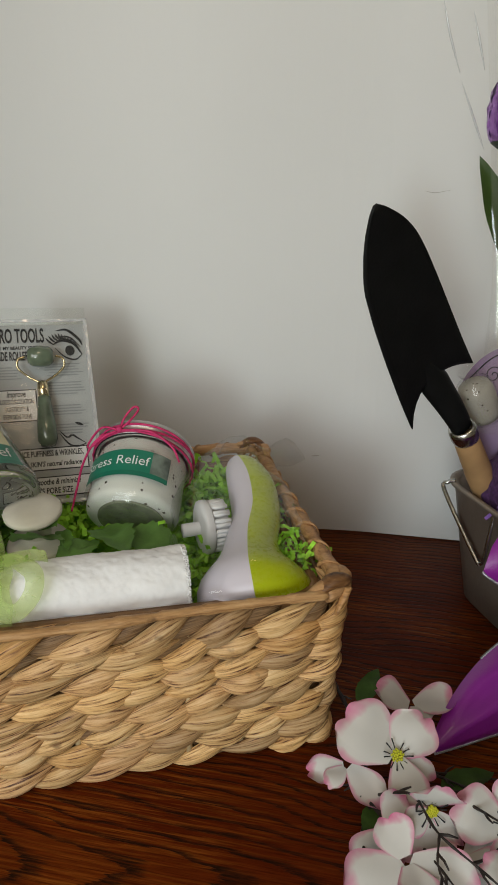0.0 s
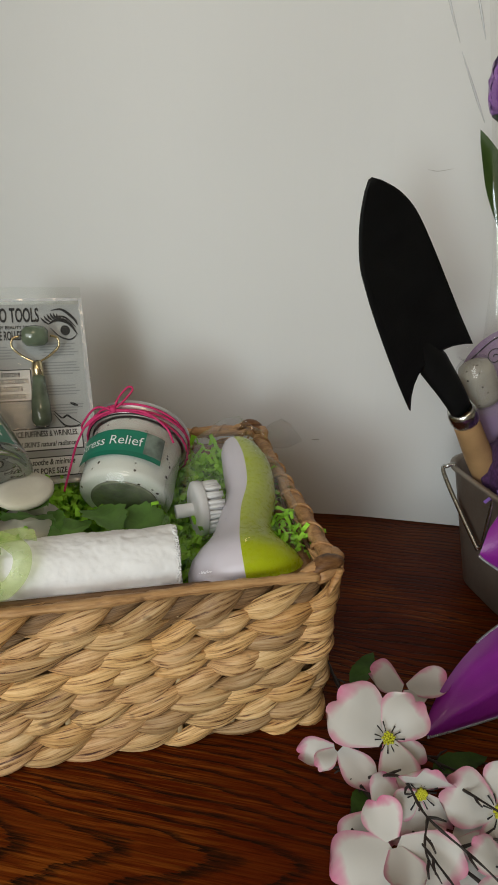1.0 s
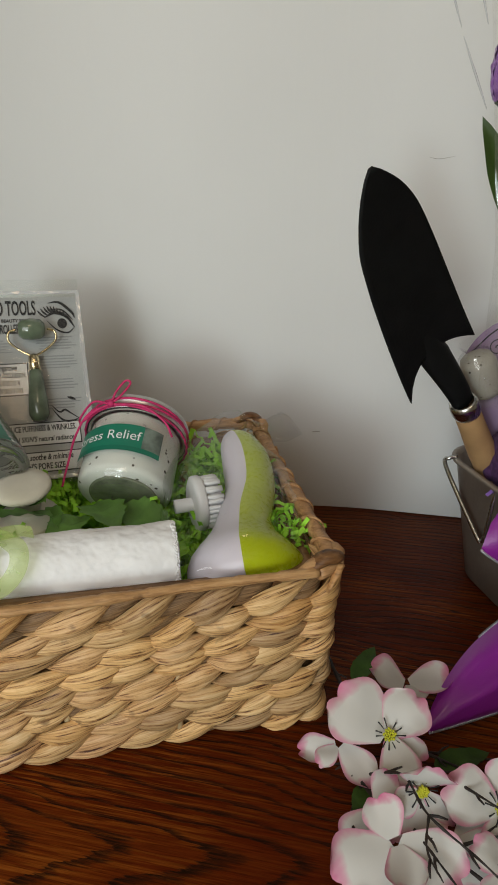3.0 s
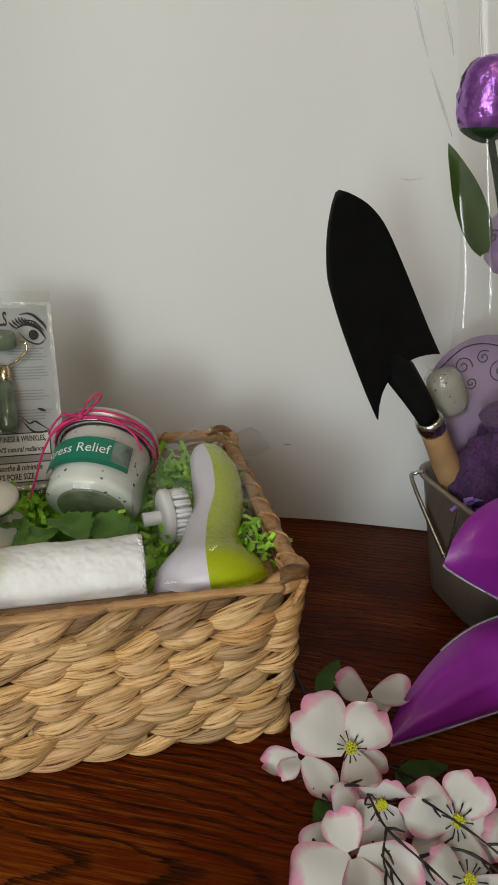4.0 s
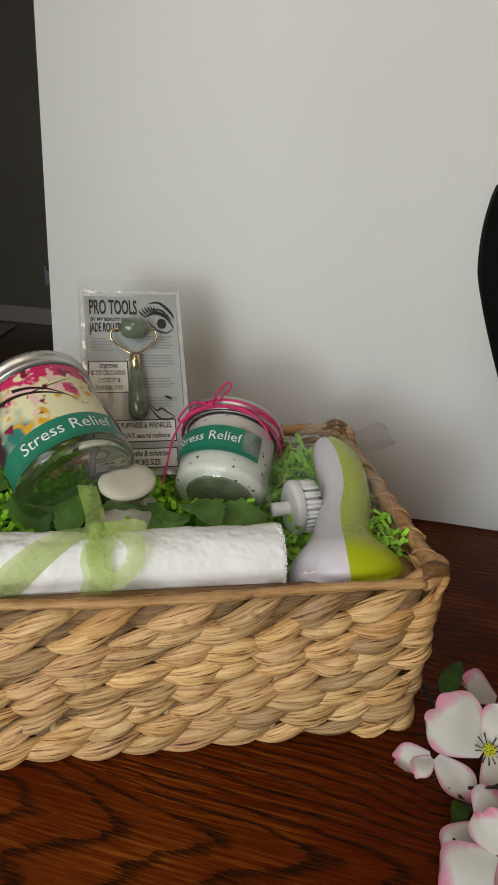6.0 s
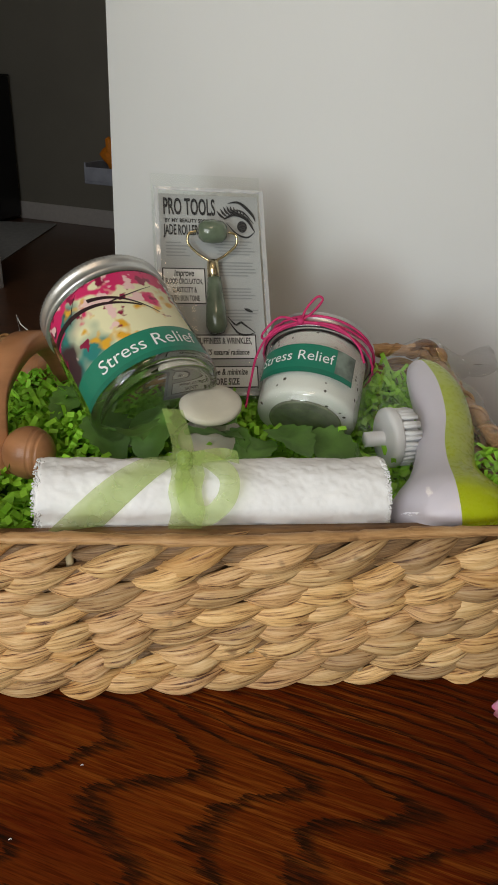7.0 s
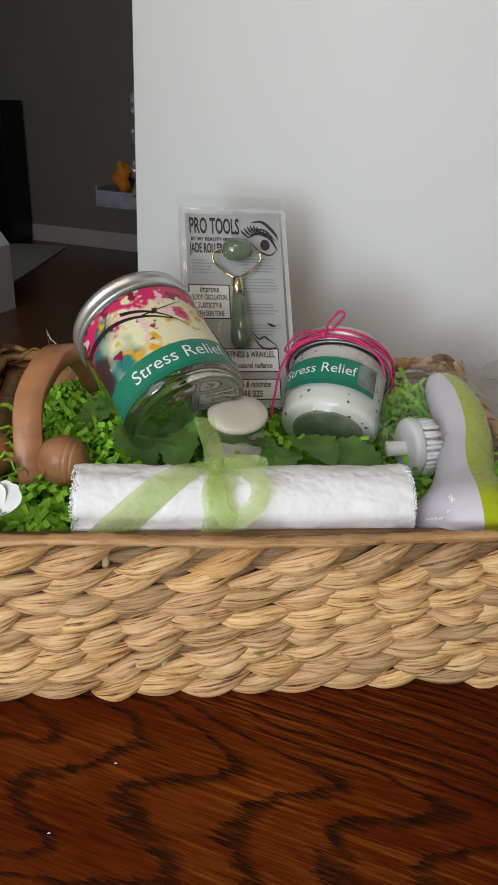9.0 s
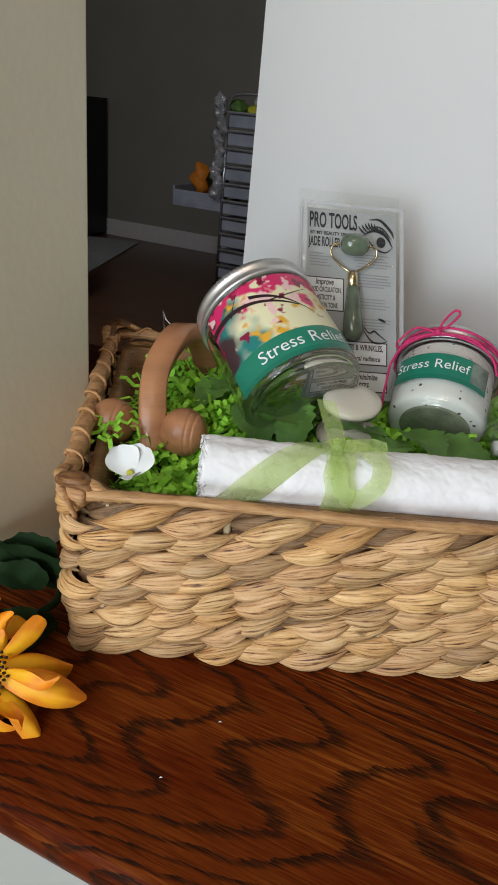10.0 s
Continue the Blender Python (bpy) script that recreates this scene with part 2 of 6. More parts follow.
def lathe(bm, profile, steps=40, m=None, close=True):
    """A turned shape from (radius, height) pairs, from the bottom up."""
    rings = []
    for r, z in profile:
        if r < 1e-6:
            rings.append([bm.verts.new((0, 0, z))])
        else:
            rings.append([bm.verts.new((r * math.cos(2 * math.pi * k / steps), r * math.sin(2 * math.pi * k / steps), z)) for k in range(steps)])
    for a, b in zip(rings, rings[1:]):
        for k in range(steps):
            j = (k + 1) % steps
            if len(a) == 1 and len(b) > 1:
                bm.faces.new((a[0], b[j], b[k]))
            elif len(b) == 1 and len(a) > 1:
                bm.faces.new((a[k], a[j], b[0]))
            elif len(a) > 1:
                bm.faces.new((a[k], a[j], b[j], b[k]))
    made = [v for ring in rings for v in ring]
    if m:
        bmesh.ops.transform(bm, matrix=m, verts=made)
    return made


def sweep(bm, points, radius, sides=8, flat=1.0, closed=False, up=Vector((0, 0, 1)), caps=True):
    """A tube along points; radius is a number or one a point; flat squeezes it across."""
    pts = [Vector(p) for p in points]
    n = len(pts)
    rings = []
    for k, p in enumerate(pts):
        d = (pts[(k + 1) % n] - pts[k - 1]) if closed else (pts[min(k + 1, n - 1)] - pts[max(k - 1, 0)])
        d.normalize()
        side = d.cross(up)
        side = side.normalized() if side.length > 1e-4 else Vector((1, 0, 0))
        top = side.cross(d)
        r = radius[k] if isinstance(radius, (list, tuple)) else radius
        rings.append([bm.verts.new(p + side * (r * math.cos(2 * math.pi * j / sides)) + top * (r * flat * math.sin(2 * math.pi * j / sides))) for j in range(sides)])
    pairs = list(zip(rings, rings[1:])) + ([(rings[-1], rings[0])] if closed else [])
    for a, b in pairs:
        for j in range(sides):
            i = (j + 1) % sides
            bm.faces.new((a[j], a[i], b[i], b[j]))
    if caps and not closed:
        bm.faces.new(rings[0][::-1]), bm.faces.new(rings[-1])
    return [v for r in rings for v in r]


def arc_points(points, steps=8):
    """A smooth line through points (Catmull-Rom)."""
    p = [Vector(q) for q in points]
    p = [2 * p[0] - p[1], *p, 2 * p[-1] - p[-2]]
    out = []
    for k in range(1, len(p) - 2):
        for j in range(steps):
            t = j / steps
            a, b, c, d = p[k - 1 : k + 3]
            out.append(0.5 * (2 * b + (c - a) * t + (2 * a - 5 * b + 4 * c - d) * t * t + (3 * b - a - 3 * c + d) * t**3))
    return out + [p[-2]]


def frame_of(origin, axis, front):
    """A pose whose z runs along axis and whose -y faces front as far as it can."""
    z = Vector(axis).normalized()
    y = -(Vector(front) - z * Vector(front).dot(z)).normalized()
    x = y.cross(z)
    m = Matrix((x, y, z)).transposed().to_4x4()
    m.translation = Vector(origin)
    return m


# ---- structure ----
WALLS = Matrix.Translation((0.11, 0.366, 0)) @ Matrix.Rotation(WALL_TURN, 4, "Z")  # x along the board, y behind it


def structure(name, bm, material, label, m=None, smooth=False):
    me = bpy.data.meshes.new(name)
    bm.to_mesh(me)
    bm.free()
    for f in me.polygons:
        f.use_smooth = smooth
    me.materials.append(material)
    ob = new(name, me)
    if m:
        ob.matrix_world = m
    return tagged(ob, label, kind="structure")


FLOOR_Z = -0.52

bm = bmesh.new()
box(bm, -0.8, -0.641, -0.03, 1.3, 0.03, 0.0, 0.012)
structure("counter", bm, OAK, "dark red-brown stained oak ledge with a rounded front edge", WALLS, True)
bm = bmesh.new()
box(bm, -0.8, -0.618, FLOOR_Z, 1.3, 0.0, -0.033)
structure("half_wall", bm, HALF_WALL, "pale grey painted half wall under the oak ledge", WALLS)
bm = bmesh.new()
cols = []
for k in range(41):
    x = -0.395 + 1.015 * k / 40
    y = -0.1 * (max(0.0, 0.06 - x) / 0.455) ** 1.5
    cols.append([bm.verts.new((x, y + dy, z)) for dy, z in ((0, 0.001), (0, 0.78), (0.006, 0.78), (0.006, 0.001))])
for a, b in zip(cols, cols[1:]):
    for j in range(4):
        bm.faces.new((a[j], a[(j + 1) % 4], b[(j + 1) % 4], b[j]))
bm.faces.new(cols[0][::-1]), bm.faces.new(cols[-1])
bmesh.ops.recalc_face_normals(bm, faces=bm.faces)
tagged(structure("backdrop_board", bm, BOARD, "plain white foam board standing upright on the ledge", WALLS), category="board")
bm = bmesh.new()
box(bm, -4.3, -0.617, FLOOR_Z, -0.801, -0.387, 1.9), box(bm, -0.8, -0.617, 0.001, -0.393, -0.387, 1.9, 0.003)
structure("wall_left", bm, BEIGE, "beige painted wall end beside the ledge", WALLS, False)
bm = bmesh.new()
box(bm, 1.302, -0.617, FLOOR_Z, 2.5, -0.387, 1.9)
structure("wall_right", bm, BEIGE, "beige painted wall beyond the ledge", WALLS)
# Out of view: added floor that bounces light up at the ledge.
bm = bmesh.new()
box(bm, -4.3, -3.25, FLOOR_Z - 0.1, 2.5, -0.62, FLOOR_Z)
structure("floor_near", bm, PALE_FLOOR, "unseen pale floor added before the ledge to bounce light", WALLS)
bm = bmesh.new()
box(bm, -4.3, -0.62, FLOOR_Z - 0.1, 2.5, 3.4, FLOOR_Z)
structure("floor_far", bm, DARK_FLOOR, "dark brown wooden floor of the far room", WALLS)
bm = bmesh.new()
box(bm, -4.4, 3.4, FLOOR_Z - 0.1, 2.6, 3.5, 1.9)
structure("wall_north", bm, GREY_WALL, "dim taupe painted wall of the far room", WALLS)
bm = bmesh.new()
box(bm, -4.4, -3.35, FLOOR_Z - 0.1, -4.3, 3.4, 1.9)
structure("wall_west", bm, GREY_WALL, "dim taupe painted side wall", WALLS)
# Out of view: added side wall that returns light from the right.
bm = bmesh.new()
box(bm, 2.5, -3.35, FLOOR_Z - 0.1, 2.6, 3.4, 1.9)
structure("wall_east", bm, ROOM_WALL, "unseen cream side wall added to bounce light", WALLS)
# Unseen wall, added to hold the lamps' opening and bounce light back.
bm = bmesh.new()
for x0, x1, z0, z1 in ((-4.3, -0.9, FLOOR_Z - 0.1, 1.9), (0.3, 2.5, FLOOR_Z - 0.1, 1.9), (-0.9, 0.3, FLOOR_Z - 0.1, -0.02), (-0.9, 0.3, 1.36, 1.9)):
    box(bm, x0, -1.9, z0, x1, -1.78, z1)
structure("wall_south", bm, ROOM_WALL, "unseen cream wall added with an opening for the lamps", WALLS)
# Out of view: added ceiling that closes the room and bounces light.
bm = bmesh.new()
box(bm, -4.4, -3.35, 1.9, 2.6, 3.5, 2.0)
structure("ceiling", bm, CEIL, "unseen white ceiling added to bounce light", WALLS)
bm = bmesh.new()
box(bm, -4.3, 3.378, FLOOR_Z, 2.5, 3.399, FLOOR_Z + 0.11, 0.003)
structure("baseboard", bm, WHITE_TRIM, "white baseboard along the taupe wall", WALLS)

PENCIL = plain("grey_pencil", (0.45, 0.44, 0.41), 0.8)
bm = bmesh.new()
sweep(bm, arc_points([(0.1986, 0.3245, 0.3986), (0.2076, 0.3203, 0.397), (0.2214, 0.314, 0.3995)], 6), [0.00012 + 0.00016 * math.sin(k * 0.26) for k in range(13)], 5)
part("pencil_mark", bm, PENCIL, None)
bpy.data.objects["pencil_mark"].parent = bpy.data.objects["backdrop_board"]
bpy.data.objects["pencil_mark"].matrix_parent_inverse = WALLS.inverted()

bm = bmesh.new()
sweep(bm, [(-0.0095, -0.0061, 0.0974), (-0.005, -0.0059, 0.098), (-0.0005, -0.0056, 0.0984)], [0.0005, 0.0011, 0.0005], 8, 0.7)
part("smudge", bm, PENCIL, bpy.data.objects["backdrop_board"], "small grey smudge")

# ---- basket ----
BX0, BX1, BY0, BY1, BZ = -0.393, 0.0045, -0.006, 0.272, 0.132


def skewed(p):
    """The basket is not quite square: its back is wider and its back rim higher."""
    u, v = (p.x - BX0) / (BX1 - BX0), (p.y - BY0) / (BY1 - BY0)
    low = 1 - max(0, min(1, p.z / BZ))
    return Vector((p.x + (-0.022 * (1 - u) + 0.007 * u) * v + (0.017 * u - 0.019 * (1 - u)) * low, p.y + 0.018 * (1 - u) * v, p.z + 0.013 * v * max(0, p.z) / BZ))


def rim_line(inset, z, corner=0.014, steps=5):
    """The basket's outline, counter-clockwise from the front's left."""
    x0, x1, y0, y1 = BX0 + inset, BX1 - inset, BY0 + inset, BY1 - inset
    out = []
    for cx, cy, a0 in ((x1 - corner, y0 + corner, -90), (x1 - corner, y1 - corner, 0), (x0 + corner, y1 - corner, 90), (x0 + corner, y0 + corner, 180)):
        for k in range(steps + 1):
            a = radians(a0 + 90 * k / steps)
            out.append(skewed(Vector((cx + corner * math.cos(a), cy + corner * math.sin(a), z))))
    return out


def along(line, step, closed=True, first=0.0):
    """Points and directions at even steps along a line."""
    pts = line + ([line[0]] if closed else [])
    out, left = [], first
    for a, b in zip(pts, pts[1:]):
        d = b - a
        length = d.length
        s = left
        while s < length:
            out.append((a + d * (s / length), d.normalized()))
            s += step
        left = s - length
    return out


class Outline:
    """The basket's outline at one height, by the distance along it."""

    def __init__(self, inset, z, corner=0.014):
        self.points = rim_line(inset, z, corner, 8)
        self.ends = [0.0]
        for a, b in zip(self.points, self.points[1:] + self.points[:1]):
            self.ends.append(self.ends[-1] + (b - a).length)
        self.length = self.ends[-1]

    def at(self, s):
        """The place and the outward direction."""
        s %= self.length
        k = int(np.searchsorted(self.ends, s, side="right")) - 1
        n = len(self.points)
        k = min(k, n - 1)
        a, b, c, d = (self.points[(k + i) % n] for i in (-1, 0, 1, 2))
        t = (s - self.ends[k]) / max(1e-9, self.ends[k + 1] - self.ends[k])
        along = ((c - b).normalized() if (c - b).length > 0.05 else ((c - a).normalized() * (1 - t) + (d - b).normalized() * t)).normalized()
        return b.lerp(c, t), Vector((along.y, -along.x, 0))


def strand(bm, outline, s0, length, height, thick, rng, origin, slant=0.8):
    """One visible bend of a twisted strand, laid along the outline: a slanted, pointed pad of folded fibre."""
    nu, nv = 14, 11
    rows = []
    uv = bm.loops.layers.uv.verify()
    full = rng.uniform(0.7, 1.3)
    ridge = [rng.uniform(-0.22, 0.22) for _ in range(nv + 1)]
    wave, ph = rng.uniform(-0.08, 0.08), rng.uniform(0, 6)
    u0, lean = rng.uniform(0, 9), rng.uniform(-0.12, 0.12)
    for i in range(nu + 1):
        u = i / nu
        w = max(0.03, math.sin(math.pi * u**full) ** 0.95)
        row = []
        for j in range(nv + 1):
            v = -math.pi / 2 + math.pi * j / nv
            c = max(0.0, math.cos(v)) ** 0.5
            out = thick * (w**0.7) * c * (1 + ridge[j] * math.sin(math.pi * u)) - thick * 1.1 * (2 * abs(u - 0.5)) ** 2.2 + thick * lean * math.sin(v)
            z = 0.5 * height * w * math.sin(v) + height * slant * (u - 0.5) + height * wave * math.sin(5 * u + ph)
            p, o = outline.at(s0 + (u - 0.5) * length + 0.1 * height * math.sin(v))
            row.append((bm.verts.new(p + o * out + Vector((0, 0, z)) - origin), (u0 + u, v / 3 + 3 * u0)))
        rows.append(row)
    for a, b in zip(rows, rows[1:]):
        for j in range(nv):
            quad = (a[j], b[j], b[j + 1], a[j + 1])
            f = bm.faces.new([q[0] for q in quad])
            for loop, q in zip(f.loops, quad):
                loop[uv].uv = q[1]


def basket():
    rng = random.Random(5)
    root = thing("woven_basket", Matrix.Identity(4), "rectangular basket of woven dried water hyacinth on the oak ledge", "basket")
    # the inner wall and bottom, darkened for the shade behind the strands
    bm = bmesh.new()
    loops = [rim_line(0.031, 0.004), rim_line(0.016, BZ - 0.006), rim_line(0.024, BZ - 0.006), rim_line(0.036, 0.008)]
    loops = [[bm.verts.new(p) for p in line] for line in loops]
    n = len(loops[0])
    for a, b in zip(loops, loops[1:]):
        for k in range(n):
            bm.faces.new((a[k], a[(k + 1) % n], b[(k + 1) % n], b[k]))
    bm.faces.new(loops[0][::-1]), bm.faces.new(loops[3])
    part("lining", bm, STRAW_GAP_SHADE, root, "inner weave, darkened for the shade in the gaps")
    # upright stakes that show in the gaps
    centre = Vector(((BX0 + BX1) / 2, (BY0 + BY1) / 2, 0))
    for top, _ in along(rim_line(0.0155, BZ - 0.011), 0.0365):
        bm = bmesh.new()
        low = skewed(Vector((top.x, top.y, 0.004)).lerp(Vector((centre.x, centre.y, 0.004)), 0.055))
        sweep(bm, [low, (low + top) / 2, top], 0.0024, 6, up=Vector((1, 0.3, 0)))
        part("stake", bm, STICK, root)
    rows = 8
    spare, under = bmesh.new(), bmesh.new()
    for i in range(rows):
        top = i == rows - 1
        z = 0.0086 + i * 0.01555
        outline = Outline(0.016 * (1 - z / BZ) + 0.0055, z)
        count = round(outline.length / (0.044 if top else 0.0325))
        shift = rng.random()
        for k in range(count):
            s0 = (k + shift + rng.uniform(-0.18, 0.18)) * outline.length / count
            p, o = outline.at(s0)
            if top:
                size, slant = (rng.uniform(0.052, 0.062), rng.uniform(0.0185, 0.0215), rng.uniform(0.006, 0.008)), rng.uniform(0.9, 1.1)
            else:
                size, slant = (rng.uniform(0.046, 0.066), rng.uniform(0.014, 0.0195), rng.uniform(0.0045, 0.008)), rng.uniform(0.5, 0.95)
            lift = Vector((0, 0, rng.uniform(-0.0015, 0.0015)))
            if o.y > 0.5:
                strand(spare, outline, s0, *size, rng, Vector(), slant)
                continue
            bm = bmesh.new()
            strand(bm, outline, s0, *size, rng, p, slant)
            ob = part("strand", bm, STRAW, root)
            ob.matrix_basis = Matrix.Translation(p + lift) @ Matrix.Rotation(radians(rng.uniform(-6, 6)), 4, o)
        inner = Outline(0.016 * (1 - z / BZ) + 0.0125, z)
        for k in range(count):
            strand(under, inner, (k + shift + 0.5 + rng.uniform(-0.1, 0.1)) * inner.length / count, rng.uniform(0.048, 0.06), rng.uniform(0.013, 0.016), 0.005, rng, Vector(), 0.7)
    tagged(part("under_weave", under, STRAW_UNDER, root, "darker strands passing behind, deepened for the shade in the gaps"), kind="stuff")
    tagged(part("back_weave", spare, BACK_STRAW, root), kind="stuff")
    # the rim: a wrapped band in front, a twisted rope round the sides and back
    line = rim_line(0.006, BZ)
    front = [Vector((BX0 + 0.02 + (BX1 - BX0 - 0.04) * k / 90, BY0 + 0.003 + 0.0016 * math.sin(k * 0.11), BZ + 0.002 + 0.0012 * math.sin(k * 0.07 + 1))) for k in range(91)]
    bm = bmesh.new()
    sweep(bm, front, [0.0038 + 0.0006 * (k % 7 == 0) + 0.0003 * (k % 7 == 1) - 0.0004 * (k % 7 == 6) + 0.0004 * math.sin(k * 0.37) for k in range(91)], 12, 0.8)
    part("rim_band", bm, STRAW_RIM, root, "smooth wrapped rim band")
    fine = [p + Vector((0, 0, 0.001 + 0.0012 * math.sin(k * 0.09) + 0.0006 * math.sin(k * 0.31))) for k, (p, _) in enumerate(along(line, 0.0035, closed=False))]
    bm = bmesh.new()
    sweep(bm, fine, [0.0058 + 0.0009 * (k % 8 == 0) + 0.0004 * (k % 8 == 1) - 0.0005 * (k % 8 == 7) + 0.0007 * math.sin(k * 0.23) for k in range(len(fine))], 12, 0.85)
    part("rim_band", bm, STRAW_RIM, root, "wrapped rim band")
    # a narrow wrapping strip that winds round the rim
    for first, last in ((3, 60), (64, 100), (104, len(fine) - 62), (len(fine) - 58, len(fine) - 3)):
        bm = bmesh.new()
        pts = []
        for k in range(first * 2, last * 2):
            q = k / 2
            a, b = fine[int(q)], fine[min(int(q) + 1, len(fine) - 1)]
            p = a.lerp(b, q - int(q))
            d = (b - a).normalized()
            out = Vector((d.y, -d.x, 0))
            pts.append(p + out * (0.0068 * math.cos(q * 0.75)) + Vector((0, 0, 0.0059 * math.sin(q * 0.75))))
        sweep(bm, pts, [0.0011 + 0.0005 * math.sin(k * 0.4) for k in range(len(pts))], 6)
        part("wrapping_strip", bm, STRAW_RIM, root)
    # the corners: folded stalk ends crossing over a dark dried core
    for cx, cy, sx, sy in ((BX1, BY0, -1, 1), (BX0, BY0, 1, 1), (BX1 + 0.006, BY1, -1, -1), (BX0 - 0.02, BY1 + 0.016, 1, -1)):
        z = BZ + (0.013 if cy > 0.1 else 0.0)
        bm = bmesh.new()
        sweep(bm, arc_points([(cx + sx * 0.03, cy + sy * 0.004, z - 0.001), (cx + sx * 0.016, cy + sy * 0.008, z + 0.009), (cx + sx * 0.006, cy + sy * 0.012, z + 0.008), (cx + sx * 0.005, cy + sy * 0.034, z)], 5), [0.0025 + 0.005 * math.sin(math.pi * k / 15) for k in range(16)], 9, 0.6)
        part("corner_knot", bm, KNOT, root, "dark dried knot of folded stalk")
        for (ax, ay, az), (bx, by, bz), r in (((0.04, 0.003, 0.0), (0.0, 0.022, 0.004), 0.0042), ((0.004, 0.045, 0.0), (0.004, 0.006, 0.003), 0.0042), ((0.014, 0.001, -0.012), (0.002, 0.016, -0.002), 0.0034)):
            bm = bmesh.new()
            mid = ((ax + bx) / 2 - 0.003, (ay + by) / 2 - 0.003, max(az, bz) + 0.005)
            sweep(bm, arc_points([(cx + sx * q[0], cy + sy * q[1], z + q[2]) for q in ((ax, ay, az), mid, (bx, by, bz))], 6), [r * (0.45 + 0.55 * math.sin(math.pi * k / 12)) * (1 + 0.12 * math.sin(k * 1.9)) for k in range(13)], 8, 0.5)
            part("corner_strip", bm, STRAW_RIM, root)
    return root


basket()

# ---- paper shred ----


def bed_height(x, y):
    return 0.094 + 0.03 * max(0, min(1, (y - 0.03) / 0.2)) + 0.008 * noise.noise((x * 22, y * 22, 3))


def shred_strip(bm, rng, at, size=1.0):
    n = rng.randint(3, 6)
    yaw = rng.uniform(0, 2 * math.pi)
    d = Vector((math.cos(yaw), math.sin(yaw), rng.uniform(-0.4, 0.55))).normalized()
    side = d.cross(Vector((rng.uniform(-1, 1), rng.uniform(-1, 1), 1))).normalized()
    top = side.cross(d)
    w, step, amp = rng.uniform(0.0014, 0.0022) * size, rng.uniform(0.0042, 0.007) * size, rng.uniform(0.0012, 0.0028)
    bend = rng.uniform(-0.35, 0.35)
    prev = None
    p = Vector(at)
    for k in range(n + 1):
        q = p + top * (amp if k % 2 else -amp)
        pair = (bm.verts.new(q - side * w), bm.verts.new(q + side * w))
        if prev:
            bm.faces.new((prev[0], prev[1], pair[1], pair[0]))
        prev = pair
        d = (d + top * bend * 0.3).normalized()
        p = p + d * step


def shreds():
    rng = random.Random(11)
    bm = bmesh.new()
    nx, ny = 46, 32
    grid = [[bm.verts.new((BX0 + 0.022 + (BX1 - BX0 - 0.044) * i / nx, BY0 + 0.022 + (BY1 - BY0 - 0.044) * j / ny, 0)) for j in range(ny + 1)] for i in range(nx + 1)]
    for row in grid:
        for v in row:
            v.co.z = bed_height(v.co.x, v.co.y) - 0.006
    for i in range(nx):
        for j in range(ny):
            bm.faces.new((grid[i][j], grid[i + 1][j], grid[i + 1][j + 1], grid[i][j + 1]))
    me = bpy.data.meshes.new("paper_shred")
    strips = bmesh.new()
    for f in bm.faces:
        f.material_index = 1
    me0 = bpy.data.meshes.new("bed")
    bm.to_mesh(me0)
    bm.free()
    strips.from_mesh(me0)
    bpy.data.meshes.remove(me0)
    for _ in range(3400):
        x, y = rng.uniform(BX0 + 0.036, BX1 - 0.036), rng.uniform(BY0 + 0.046, BY1 - 0.036)
        z = bed_height(x, y) + rng.uniform(-0.004, 0.012)
        if x < -0.29 or x > -0.05:
            z += 0.006
        if y < 0.078 and -0.32 < x < -0.09:
            z = min(z, 0.1)
        shred_strip(strips, rng, (x, y, z))
    for _ in range(170):
        shred_strip(strips, rng, (rng.uniform(-0.026, -0.012), rng.uniform(0.05, 0.21), rng.uniform(0.118, 0.136)), 0.8)
    for x, y, z in ((-0.378, 0.07, 0.138), (-0.376, 0.09, 0.138), (-0.018, 0.17, 0.142), (-0.016, 0.05, 0.136)):
        for _ in range(4):
            shred_strip(strips, rng, (x + rng.uniform(-0.004, 0.004), y + rng.uniform(-0.004, 0.004), z), 0.8)
    strips.to_mesh(me)
    strips.free()
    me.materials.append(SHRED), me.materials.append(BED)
    tagged(new("paper_shred", me), "bright green crinkled paper shred filling the basket", "paper shred", kind="stuff")


shreds()

# ---- lettering ----


def text_mesh(text, size, width=None, align="CENTER", shear=0.0, depth=0.0, bold=0.022):
    data = bpy.data.curves.new("lettering", "FONT")
    data.body, data.size, data.align_x, data.align_y, data.shear, data.extrude = text, size, align, "CENTER", shear, depth
    data.resolution_u, data.offset = 3, bold * size
    ob = new("lettering", data)
    bpy.context.view_layer.update()
    me = bpy.data.meshes.new_from_object(ob.evaluated_get(bpy.context.evaluated_depsgraph_get()))
    bpy.data.objects.remove(ob)
    bpy.data.curves.remove(data)
    if width and len(me.vertices):
        xs = [v.co.x for v in me.vertices]
        k = width / (max(xs) - min(xs))
        for v in me.vertices:
            v.co.x *= k
    return me


def text_on(name, text, size, m, material, parent, width=None, align="CENTER", shear=0.0, bend=None):
    """Flat lettering at the pose m (x along, y up, z out); bend wraps it round a cylinder: m takes (angle, height)."""
    me = text_mesh(text, size, width, align, shear, bold=0.0 if bend else 0.022)
    for v in me.vertices:
        v.co = bend(v.co) if bend else m @ v.co
    me.materials.append(material)
    ob = new(name, me)
    ob.parent = parent
    return ob


INK = plain("black_ink", (0.012, 0.012, 0.013), 0.6, vary=0.0, bump=0)
WHITE_INK = plain("white_ink", (0.82, 0.84, 0.83), 0.6, vary=0.0, bump=0)
